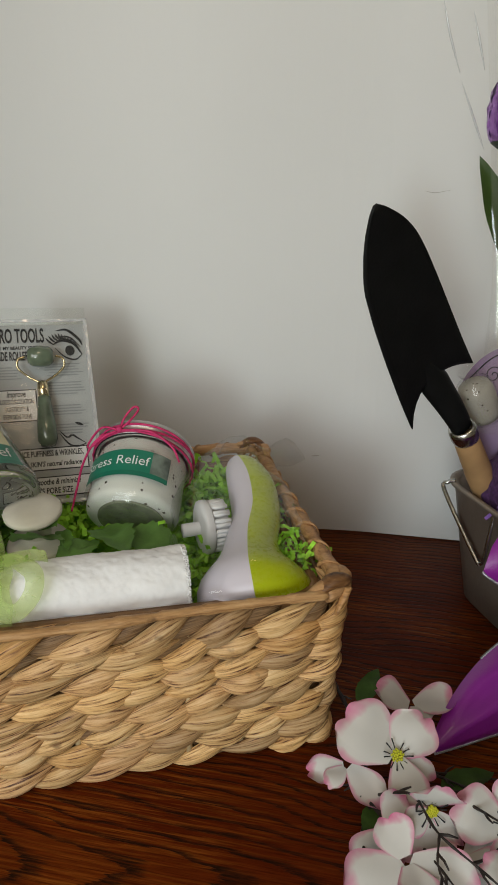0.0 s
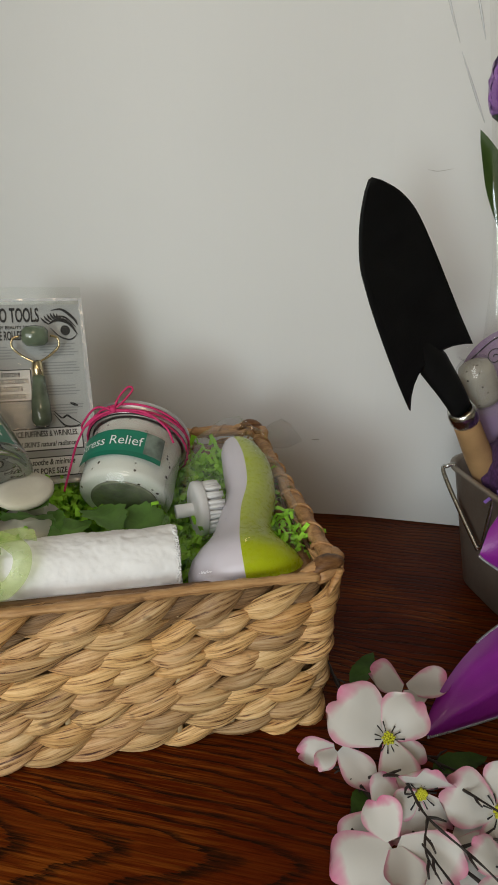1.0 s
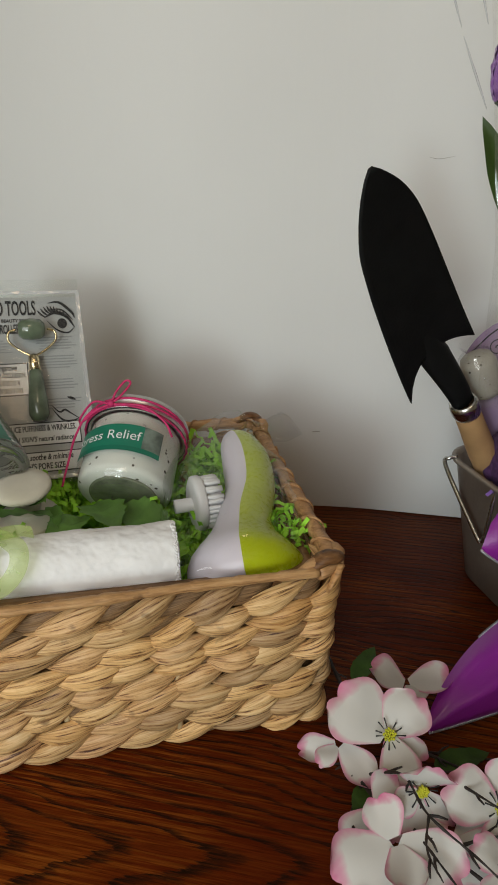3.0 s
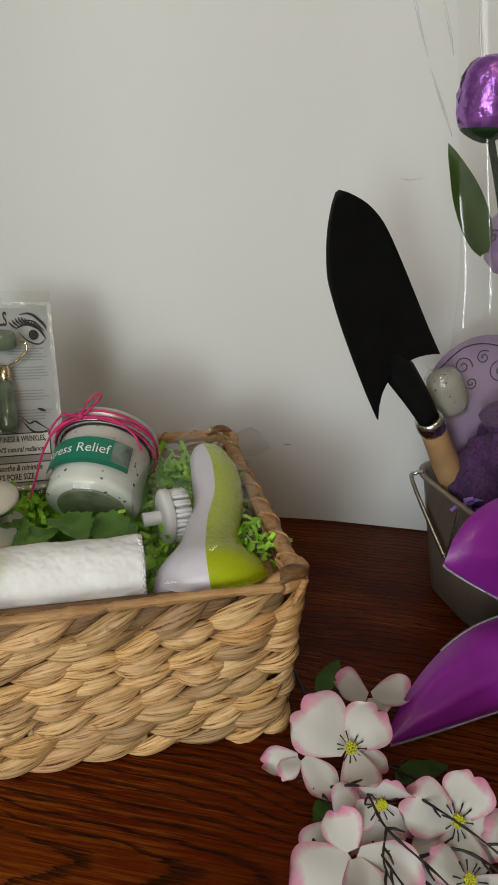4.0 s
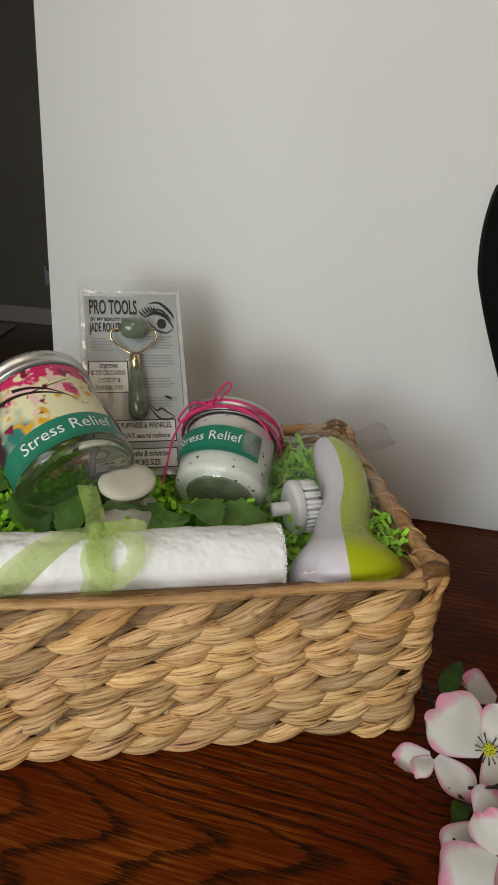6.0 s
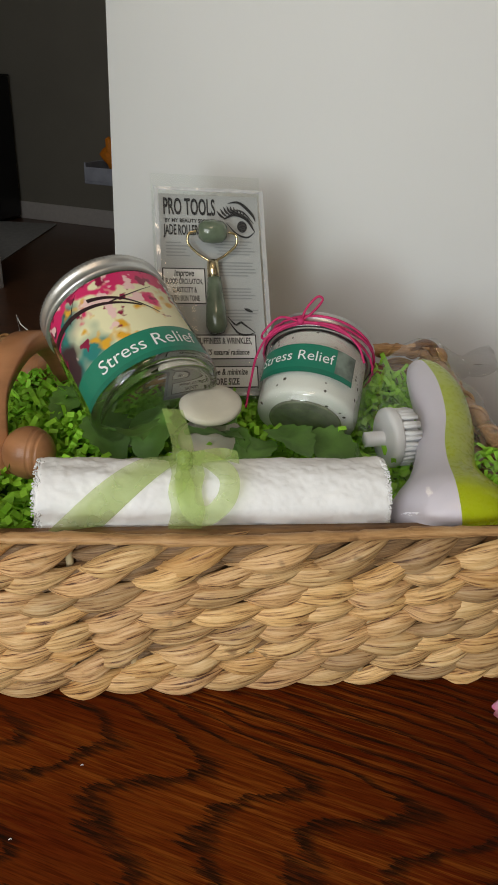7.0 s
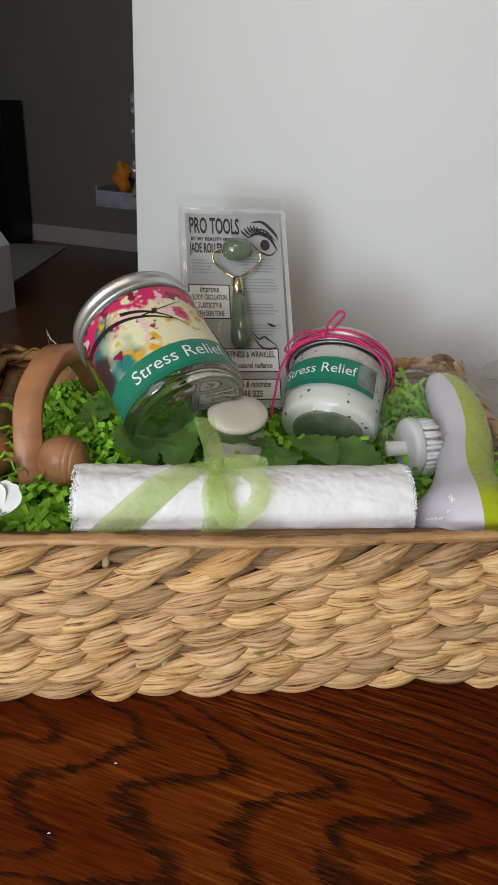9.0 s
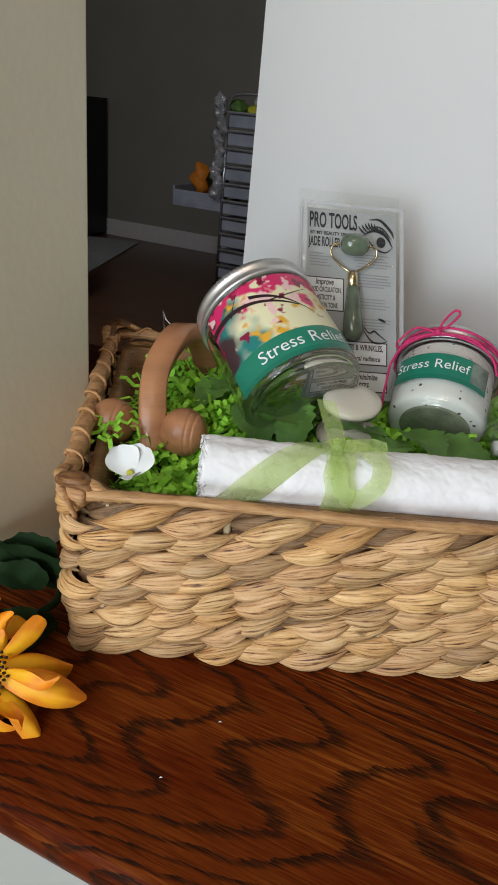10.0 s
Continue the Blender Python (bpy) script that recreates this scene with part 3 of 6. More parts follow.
GREEN_LABEL = plain("green_label_paper", (0.012, 0.2, 0.125), 0.38, vary=0.1, scale=30)
GREEN_DARK = plain("dark_green_label_edge", (0.008, 0.16, 0.1), 0.38, vary=0.1, scale=30)
GLASS = glassy("jar_glass", (0.97, 0.99, 0.98))
THIN_GLASS = film("thin_jar_glass", (0.98, 0.99, 0.98), 0.0, 0.12, 0.03, 20.0, 0.05)
# Opaque olive: paints the green that shows through the jar's clear base.
BASE_OLIVE = plain("seen_through_olive", (0.22, 0.23, 0.17), 0.1, vary=0.45, scale=60, bump=0.1, coat=0.3)
TIN = plain("ribbed_tin", (0.75, 0.75, 0.73), 0.36, 0.85, vary=0.1, scale=60)


def salt_material(white=(0.8, 0.79, 0.75)):
    """White bath salt with dark herb flecks."""
    m, tree, p = shader("white_salt")
    v = node(tree, "ShaderNodeTexVoronoi", Scale=150.0)
    tree.links.new(coords(tree), v.inputs[0])
    n = node(tree, "ShaderNodeTexNoise", Scale=60.0, Detail=2.0)
    tree.links.new(coords(tree), n.inputs[0])
    fleck = ramp(tree, v.outputs["Distance"], [(0.16, (1, 1, 1)), (0.24, (0, 0, 0))])
    keep = ramp(tree, n.outputs[0], [(0.51, (0, 0, 0)), (0.55, (1, 1, 1))])
    both = mixed(tree, fleck, keep, 1.0, "MULTIPLY")
    tree.links.new(mixed(tree, white, (0.05, 0.035, 0.02), both), p.inputs["Base Color"])
    p.inputs["Roughness"].default_value = 0.7
    return m


SALT = salt_material()


def blossom_print():
    """The printed picture on the tall jar: pink blossom on cream, with teal, gold and dark twigs, softly out of focus."""
    m, tree, p = shader("blossom_print")
    at = coords(tree)
    s = tree.nodes.new("ShaderNodeSeparateXYZ")
    tree.links.new(at, s.inputs[0])

    def spots(scale, low, high, turn, weight=None):
        n = node(tree, "ShaderNodeTexNoise", Scale=scale, Detail=2.5, Roughness=0.55)
        tree.links.new(coords(tree, (1, 1, 1.1), turn), n.inputs[0])
        value = n.outputs[0]
        if weight:
            axis, x0, x1, gain = weight
            r = tree.nodes.new("ShaderNodeMapRange")
            r.inputs["From Min"].default_value, r.inputs["From Max"].default_value, r.inputs["To Min"].default_value, r.inputs["To Max"].default_value = x0, x1, -gain, gain
            tree.links.new(s.outputs[axis], r.inputs[0])
            add = tree.nodes.new("ShaderNodeMath")
            tree.links.new(value, add.inputs[0]), tree.links.new(r.outputs[0], add.inputs[1])
            value = add.outputs[0]
        return ramp(tree, value, [(low, (0, 0, 0)), (high, (1, 1, 1))])

    c = mixed(tree, (0.78, 0.74, 0.47), (0.8, 0.56, 0.4), spots(30, 0.45, 0.7, 1.1))
    c = mixed(tree, c, (0.015, 0.2, 0.18), spots(20, 0.43, 0.58, 0.4, (0, 0.012, -0.04, 0.24)))
    c = mixed(tree, c, (0.055, 0.03, 0.035), spots(24, 0.5, 0.6, 2.3, (0, 0.005, -0.045, 0.24)))
    c = mixed(tree, c, (0.72, 0.38, 0.03), spots(46, 0.56, 0.62, 3.1))
    c = mixed(tree, c, (0.64, 0.025, 0.13), spots(44, 0.51, 0.56, 0.9, (2, 0.042, 0.0855, 0.2)))
    c = mixed(tree, c, (0.25, 0.008, 0.05), spots(75, 0.6, 0.64, 1.7, (2, 0.04, 0.0855, 0.06)))
    c = mixed(tree, c, (0.82, 0.55, 0.52), spots(60, 0.6, 0.63, 4.0, (2, 0.036, 0.0855, 0.05)))
    tree.links.new(c, p.inputs["Base Color"])
    p.inputs["Roughness"].default_value = 0.35
    return m


PRINT = blossom_print()
PRINT_GREY = plain("grey_print", (0.16, 0.2, 0.17), 0.4, vary=0.7, scale=70)
PINK = plain("hot_pink_cord", (0.62, 0.03, 0.15), 0.7, vary=0.2, scale=200)
PETAL_PINK = plain("printed_pink", (0.66, 0.04, 0.16), 0.4, vary=0.3, scale=120)
TWIG_PRINT = plain("printed_twig", (0.03, 0.012, 0.015), 0.4)


def wrap_patch(bm, r, a0, a1, z0, z1, steps=24, rise=0.0):
    """A sheet bent round the jar between two angles and heights; angles run from the front to the right."""
    low, high = [], []
    for k in range(steps + 1):
        t = k / steps
        a = radians(a0 + (a1 - a0) * t)
        low.append(bm.verts.new((r * math.sin(a), -r * math.cos(a), z0 + rise * t)))
        high.append(bm.verts.new((r * math.sin(a), -r * math.cos(a), z1 + rise * t)))
    for k in range(steps):
        bm.faces.new((low[k], low[k + 1], high[k + 1], high[k]))


def on_jar(r, angle, height):
    return lambda co: Vector(((r) * math.sin(radians(angle) + co.x / r), -(r) * math.cos(radians(angle) + co.x / r), height + co.y))


def jar(name, m, r, h, label, fill):
    root = thing(name, m, label, "jar")
    bm = bmesh.new()
    outer = [(0.0, 0.004), (r * 0.6, 0.0035), (r * 0.78, 0.0), (r * 0.9, 0.0015), (r * 0.985, 0.007), (r, 0.014), (r, h * 0.8), (r * 0.985, h * 0.86), (r * 0.93, h * 0.9), (r * 0.93, h)]
    t = 0.003
    inner = [(a - t if a > t else 0.0, max(z, 0.0075)) for a, z in outer[:-1]] + [(r * 0.93 - t, h)]
    lathe(bm, outer + inner[::-1], 56)
    part("glass_body", bm, THIN_GLASS if fill else GLASS, root, "clear glass body")
    bm = bmesh.new()
    rl = r * 1.0
    steps = 190
    rings = []
    for rad, z, wob in ((rl * 0.86, h + 0.0018, 0), (rl * 0.965, h + 0.0018, 0), (rl * 0.99, h + 0.0012, 0.0001), (rl * 1.004, h - 0.0002, 0.0013), (rl * 1.006, h - 0.0045, 0.0013), (rl * 0.996, h - 0.0052, 0), (rl * 0.998, h - 0.0095, 0), (rl * 1.025, h - 0.0108, 0), (rl * 1.028, h - 0.0122, 0), (rl * 1.015, h - 0.0135, 0), (rl * 0.95, h - 0.0135, 0)):
        rings.append([bm.verts.new(((rad + wob * (k % 2)) * math.cos(2 * math.pi * k / steps), (rad + wob * (k % 2)) * math.sin(2 * math.pi * k / steps), z)) for k in range(steps)])
    for a, b in zip(rings, rings[1:]):
        for k in range(steps):
            bm.faces.new((a[k], b[k], b[(k + 1) % steps], a[(k + 1) % steps]))
    band = part("lid_band", bm, TIN, root, "ribbed silver screw band")
    bm = bmesh.new()
    lathe(bm, [(rl * 0.9, h - 0.001), (rl * 0.9, h + 0.001), (rl * 0.8, h + 0.0008), (0, h + 0.0008)], 48)
    part("lid_disc", bm, TIN, band, "flat silver lid")
    if fill:
        bm = bmesh.new()
        ri = r - 0.0036
        lathe(bm, [(0, 0.0105), (ri * 0.9, 0.0105), (ri * 0.98, 0.0125), (ri, 0.016), (ri, h * 0.8), (ri * 0.9, h * 0.87), (0, h * 0.88)], 40)
        part("salt_fill", bm, SALT, root, "white salt flecked with dark herbs")
        bm = bmesh.new()
        lathe(bm, [(0, 0.0085), (r * 0.6, 0.0085), (r * 0.66, 0.0088), (r * 0.66, 0.0098), (0, 0.0098)], 40)
        part("olive_base_disc", bm, BASE_OLIVE, root, "opaque olive disc painted for the green seen through the clear base")
    return root


# tall jar with printed label
AX1, AX2 = Vector((-0.42, 0.78, 0.44)), Vector((0.27, 0.79, 0.545))
J1 = frame_of(Vector((-0.2315, 0.1, 0.1515)) + AX1.normalized() * 0.016, AX1, (-0.03, -0.9, 0.45))
R1, H1 = 0.0468, 0.1025
tall = jar("tall_jar", J1, R1, H1, "tall glass jar with silver lid and blossom-print label", False)
bm = bmesh.new()
wrap_patch(bm, R1 + 0.0005, -58, 68, 0.0295, 0.0855)
lab = part("picture_label", bm, PRINT, tall, "printed picture of pink blossom on cream and teal")
bm = bmesh.new()
wrap_patch(bm, R1 + 0.0006, -58, 68, 0.0085, 0.03)
band1 = part("green_band", bm, GREEN_LABEL, tall, "green label band with white lettering")
bm = bmesh.new()
wrap_patch(bm, R1 + 0.0009, -58, 68, 0.0075, 0.0115)
part("green_edge", bm, GREEN_DARK, tall)
text_on("lettering", "Stress Relief", 0.0145, None, WHITE_INK, band1, 0.072, bend=on_jar(R1 + 0.0011, 17, 0.0195))
for a0, a1, z0, z1, w0, bow in ((-58, 30, 0.0685, 0.0515, 0.0026, 0.007), (-8, 42, 0.0715, 0.0435, 0.0017, 0.004), (-30, -14, 0.0655, 0.0825, 0.0007, 0.001), (5, 48, 0.0615, 0.0695, 0.0007, -0.002)):
    bm = bmesh.new()
    low, high = [], []
    for k in range(41):
        t = k / 40
        a, z, w = radians(a0 + (a1 - a0) * t), z0 + (z1 - z0) * t + bow * math.sin(math.pi * t), w0 * (1 - 0.75 * t)
        for row, q in ((low, z - w), (high, z + w)):
            row.append(bm.verts.new(((R1 + 0.0008) * math.sin(a), -(R1 + 0.0008) * math.cos(a), q)))
    for k in range(40):
        bm.faces.new((low[k], low[k + 1], high[k + 1], high[k]))
    part("printed_twig", bm, TWIG_PRINT, lab)

J2 = frame_of((-0.1345, 0.136, 0.129), AX2, (0.03, -0.9, 0.45))
R2, H2 = 0.0415, 0.08
short = jar("short_jar", J2, R2, H2, "squat glass jar of white salt tied with pink cord", True)
bm = bmesh.new()
wrap_patch(bm, R2 + 0.0006, -80, 26, 0.025, 0.05)
band2 = part("green_band", bm, GREEN_LABEL, short, "green label band with white lettering")
bm = bmesh.new()
wrap_patch(bm, R2 + 0.0009, -80, 26, 0.0245, 0.029)
part("green_edge", bm, GREEN_DARK, short)
text_on("lettering", "Stress Relief", 0.0125, None, WHITE_INK, band2, 0.06, bend=on_jar(R2 + 0.0011, -39, 0.039))
bm = bmesh.new()
wrap_patch(bm, R2 + 0.0008, 4, 26, 0.0292, 0.05, 8)
part("label_picture", bm, PRINT_GREY, band2, "grey-green printed picture at the end of the label")

# ---- jade roller pack ----
CARD = plain("printed_silver_card", (0.43, 0.44, 0.44), 0.5, vary=0.05, scale=20)
# White haze stands for the highlight along the shell's edge.
FLANGE = film("edge_highlight_film", (0.97, 0.98, 0.98), 0.3, 0.25, 0.12, 60.0)
CARD_WHITE = plain("white_card", (0.8, 0.8, 0.79), 0.55, vary=0.03)
CARD_TEXT = plain("faint_grey_print", (0.3, 0.31, 0.31), 0.6, vary=0.0, bump=0)
CLEAR = film("clear_blister", (0.98, 0.99, 0.98), 0.015, 0.07, 0.06, 30.0)
JADE = plain("pale_green_jade", (0.12, 0.155, 0.105), 0.16, vary=0.3, scale=70, coat=0.5)
GOLD = plain("pale_gold_metal", (0.75, 0.62, 0.38), 0.22, 1.0, vary=0.05)


def flat(bm, x0, y0, x1, y1, z):
    bm.faces.new([bm.verts.new(p) for p in ((x0, y0, z), (x1, y0, z), (x1, y1, z), (x0, y1, z))])


def jade_pack():
    right = Vector((0.994, 0.108, -0.02)).normalized()
    up = Vector((0.107, 0.57, 0.815))
    up = (up - right * up.dot(right)).normalized()
    out = right.cross(up)
    m = Matrix((right, up, out)).transposed().to_4x4()
    top = Vector((-0.2025, 0.2815, 0.274))
    m.translation = top - up * 0.168
    root = thing("jade_roller_pack", m, "clear blister pack with a jade face roller on a printed card", "package")
    w, h = 0.0445, 0.168
    bm = bmesh.new()
    box(bm, -w + 0.002, 0, -0.0008, w - 0.002, h, 0.0)
    card = part("card", bm, CARD, root, "silver-grey printed card", smooth=False)
    # blister shell with a raised tray round the roller
    bm = bmesh.new()
    box(bm, -w - 0.001, -0.003, -0.0022, w + 0.001, h + 0.018, -0.0016)
    part("back_sheet", bm, CLEAR, root, "clear plastic back sheet", smooth=False)
    bm = bmesh.new()
    box(bm, -w - 0.001, -0.003, 0.0006, w + 0.001, h + 0.001, 0.0115, 0.003)
    for f in [f for f in bm.faces if f.normal.z < -0.9]:
        bm.faces.remove(f)
    part("front_shell", bm, CLEAR, root, "raised clear plastic shell", smooth=True)
    bm = bmesh.new()
    for x0, y0, x1, y1 in ((-w, -0.002, -w + 0.0035, h), (w - 0.0035, -0.002, w, h), (-w + 0.0035, h - 0.003, w - 0.0035, h), (-w + 0.0035, -0.002, w - 0.0035, 0.0015)):
        box(bm, x0, y0, 0.0118, x1, y1, 0.0124, 0.0002)
    part("shell_flange", bm, FLANGE, root, "raised plastic edge, whitened for its highlight", smooth=False)
    # printed words
    def put(text, size, x, y, width, mat=INK, shear=0.0, align="LEFT"):
        text_on("lettering", text, size, Matrix.Translation((x, y, 0.0007)), mat, card, width, align, shear)
    put("PRO TOOLS", 0.0195, -0.0365, 0.1565, 0.0425)
    put("BY MY BEAUTY SPOT.", 0.0044, -0.0355, 0.1452, 0.037)
    put("JADE ROLLER", 0.012, -0.0365, 0.137, 0.0285)
    for x0, y0, x1, y1, rows in ((-0.0385, 0.0765, -0.0055, 0.1045, (("improve", 0.008, 0.016, 0.2), ("BLOOD CIRCULATION,", 0.0062, 0.03, 0), ("ELASTICITY &", 0.0062, 0.0195, 0), ("EVEN SKIN TONE", 0.0062, 0.0235, 0))),
                                 (-0.0335, 0.031, 0.0335, 0.0495, (("REDUCE PUFFINESS & WRINKLES,", 0.0072, 0.061, 0), ("reveal SKIN'S natural radiance", 0.0062, 0.056, 0.25))),
                                 (-0.0335, 0.0075, 0.0335, 0.0235, (("tighten, soothe & minimize", 0.0072, 0.051, 0.25), ("SKIN'S PORE SIZE", 0.0072, 0.037, 0)))):
        bm = bmesh.new()
        flat(bm, x0 - 0.001, y0 - 0.001, x1 + 0.001, y1 + 0.001, 0.0003)
        part("box_frame", bm, INK, card, smooth=False)
        bm = bmesh.new()
        flat(bm, x0, y0, x1, y1, 0.0005)
        part("text_box", bm, CARD_WHITE if y1 < 0.05 or y1 > 0.1 else CARD, card, smooth=False)
        n = len(rows)
        for k, (words, size, width, shear) in enumerate(rows):
            put(words, size, (x0 + x1) / 2, y1 - (y1 - y0) * (k + 0.5) / n, width, INK, shear, "CENTER")
    # unreadable small print
    rng = random.Random(9)
    for y0, n in ((0.128, 5), (0.11, 5), (0.088, 4), (0.07, 4)):
        bm = bmesh.new()
        for k in range(n):
            y = y0 - k * 0.0027
            flat(bm, 0.004 + rng.uniform(0, 0.004), y, 0.0385 - rng.uniform(0, 0.008), y + 0.0011, 0.0006)
        part("small_print", bm, CARD_TEXT, card, smooth=False)
    bm = bmesh.new()
    for k in range(5):
        y = 0.126 - k * 0.0027
        flat(bm, -0.0355, y, -0.016 - rng.uniform(0, 0.008), y + 0.0011, 0.0006)
    part("small_print", bm, CARD_TEXT, card, smooth=False)
    # drawn eye and lips
    bm = bmesh.new()
    cx, cy = 0.0262, 0.1435
    def stroke(points, w):
        w *= 1.9
        pts = arc_points([(x, y, 0) for x, y in points], 6)
        for k in range(len(pts) - 1):
            d = (pts[k + 1] - pts[k]).normalized()
            s = Vector((-d.y, d.x, 0))
            u0, u1 = (math.sin(math.pi * (k + i) / (len(pts) - 1)) * 0.8 + 0.2 for i in (0, 1))
            bm.faces.new([bm.verts.new((p.x, p.y, 0.0008)) for p in (pts[k] - s * w * u0, pts[k + 1] - s * w * u1, pts[k + 1] + s * w * u1, pts[k] + s * w * u0)])
    stroke([(cx - 0.013, cy + 0.004), (cx - 0.004, cy + 0.0085), (cx + 0.006, cy + 0.005), (cx + 0.0125, cy - 0.006)], 0.0009)
    stroke([(cx - 0.011, cy + 0.001), (cx - 0.003, cy - 0.008), (cx + 0.006, cy - 0.011), (cx + 0.0125, cy - 0.006)], 0.0004)
    stroke([(cx - 0.009, cy + 0.018), (cx + 0.001, cy + 0.0185), (cx + 0.011, cy + 0.009), (cx + 0.0135, cy + 0.003)], 0.0007)
    stroke([(cx - 0.007, cy + 0.012), (cx + 0.003, cy + 0.011), (cx + 0.012, cy + 0.001)], 0.0004)
    for k in range(9):
        t = k / 8
        x, y = cx - 0.012 + 0.017 * t, cy + 0.0045 + 0.0045 * math.sin(math.pi * min(1, t * 1.1))
        stroke([(x, y), (x - 0.0035 + 0.002 * t, y + 0.0025), (x - 0.0065 + 0.006 * t, y + 0.0065)], 0.0005)
    c = bm.verts.new((cx + 0.002, cy - 0.002, 0.0008))
    ring = [bm.verts.new((cx + 0.002 + 0.0042 * math.cos(2 * math.pi * k / 20), cy - 0.002 + 0.005 * math.sin(2 * math.pi * k / 20), 0.0008)) for k in range(20)]
    for k in range(20):
        bm.faces.new((c, ring[k], ring[(k + 1) % 20]))
    stroke([(0.012, 0.065), (0.018, 0.0585), (0.0225, 0.0605), (0.026, 0.058), (0.034, 0.052)], 0.0005)
    stroke([(0.012, 0.062), (0.02, 0.0515), (0.028, 0.05), (0.034, 0.052)], 0.0005)
    stroke([(0.026, 0.072), (0.033, 0.069)], 0.0007)
    part("drawn_eye_and_lips", bm, INK, card, smooth=False)
    # the roller itself
    bm = bmesh.new()
    lathe(bm, [(0, -0.0115), (0.0055, -0.011), (0.0085, -0.0075), (0.0095, 0), (0.0085, 0.0075), (0.0055, 0.011), (0, 0.0115)], 28, Matrix.Translation((0.001, 0.1315, 0.0125)) @ pose(0, 0, 0, 0, 90, 0))
    roller = part("stone_roller", bm, JADE, root, "mottled green jade roller")
    bm = bmesh.new()
    pts = arc_points([(-0.013, 0.1315, 0.0125), (-0.019, 0.1295, 0.0115), (-0.0195, 0.1225, 0.009), (-0.011, 0.115, 0.006), (-0.002, 0.109, 0.006), (0, 0.103, 0.006)], 8)
    sweep(bm, [p + Vector((0.001, 0, 0)) for p in pts], 0.0011, 8)
    sweep(bm, [Vector((-p.x + 0.001, p.y, p.z)) for p in pts], 0.0011, 8)
    part("wire_fork", bm, GOLD, root, "pale gold wire fork")
    bm = bmesh.new()
    lathe(bm, [(0, 0), (0.0048, 0), (0.0048, 0.015), (0.0036, 0.017), (0, 0.017)], 24, Matrix.Translation((0.001, 0.093, 0.006)) @ pose(0, 0, 0, -90, 0, 0))
    part("ferrule", bm, GOLD, root, "pale gold collar")
    bm = bmesh.new()
    lathe(bm, [(0, 0), (0.006, 0.001), (0.0085, 0.006), (0.008, 0.02), (0.0062, 0.036), (0.0058, 0.045), (0, 0.045)], 28, Matrix.Translation((0.001, 0.049, 0.0085)) @ pose(0, 0, 0, -90, 0, 0))
    part("stone_handle", bm, JADE, root, "mottled green jade handle")


jade_pack()

# ---- towel ----
def towel_material():
    m, tree, p = shader("white_terry")
    n = node(tree, "ShaderNodeTexNoise", Scale=420.0, Detail=2.0)
    big = node(tree, "ShaderNodeTexNoise", Scale=60.0, Detail=3.0)
    tree.links.new(coords(tree), n.inputs[0]), tree.links.new(coords(tree), big.inputs[0])
    tree.links.new(ramp(tree, big.outputs[0], [(0.3, (0.84, 0.84, 0.84)), (0.7, (0.9, 0.9, 0.9))]), p.inputs["Base Color"])
    p.inputs["Roughness"].default_value, p.inputs["Specular IOR Level"].default_value = 1.0, 0.05
    u = node(tree, "ShaderNodeBump", Strength=0.3, Distance=0.0004)
    tree.links.new(n.outputs[0], u.inputs["Height"]), tree.links.new(u.outputs[0], p.inputs["Normal"])
    return m


TERRY = towel_material()


def towel():
    a, b = Vector((-0.3085, 0.045, 0.1305)), Vector((-0.1025, 0.042, 0.1315))
    axis = b - a
    m = frame_of(a, axis, (0, -1, 0.2))
    root = thing("rolled_towel", m, "white terry washcloth rolled up and tied with a sheer green ribbon", "towel")
    L = axis.length
    bm = bmesh.new()
    n, steps = 170, 120
    rings = []
    for i in range(n + 1):
        z = L * i / n
        ring = []
        for k in range(steps):
            q = 2 * math.pi * k / steps
            r = 0.0242 - 0.0012 * math.sin(math.pi * i / n) + 0.0017 * noise.noise((math.cos(q) * 2, math.sin(q) * 2, z * 45))
            r += 0.0005 * noise.noise((math.cos(q) * 5 + 3.3, math.sin(q) * 5 + 1.7, z * 150 + 0.37)) + 0.0005 * noise.noise((math.cos(q) * 12, math.sin(q) * 12, z * 330 + 0.6))
            if i < 2 or i > n - 2:
                r -= 0.0012 if i in (0, n) else 0.0002
            ring.append(bm.verts.new((r * math.cos(q), r * math.sin(q) * 0.98, z + 0.0014 * noise.noise((math.cos(q) * 5, math.sin(q) * 5, 0.5 + z * 20)))))
        rings.append(ring)
    for p, q in zip(rings, rings[1:]):
        for k in range(steps):
            bm.faces.new((p[k], p[(k + 1) % steps], q[(k + 1) % steps], q[k]))
    for ring, sign, z in ((rings[0], -1, 0), (rings[-1], 1, L)):
        prev = ring
        for j in range(1, 9):
            f = 1 - j / 8.5
            cur = [bm.verts.new((v.co.x * f, v.co.y * f, z + sign * 0.0022 * math.cos(j * math.pi * 0.75 + k * 0.1))) for k, v in enumerate(ring)]
            for k in range(steps):
                quad = (prev[k], cur[k], cur[(k + 1) % steps], prev[(k + 1) % steps])
                bm.faces.new(quad if sign > 0 else quad[::-1])
            prev = cur
        bm.faces.new(prev if sign > 0 else prev[::-1])
    part("cloth_roll", bm, TERRY, root)
    return root, m, L


TOWEL, TOWEL_M, TOWEL_L = towel()

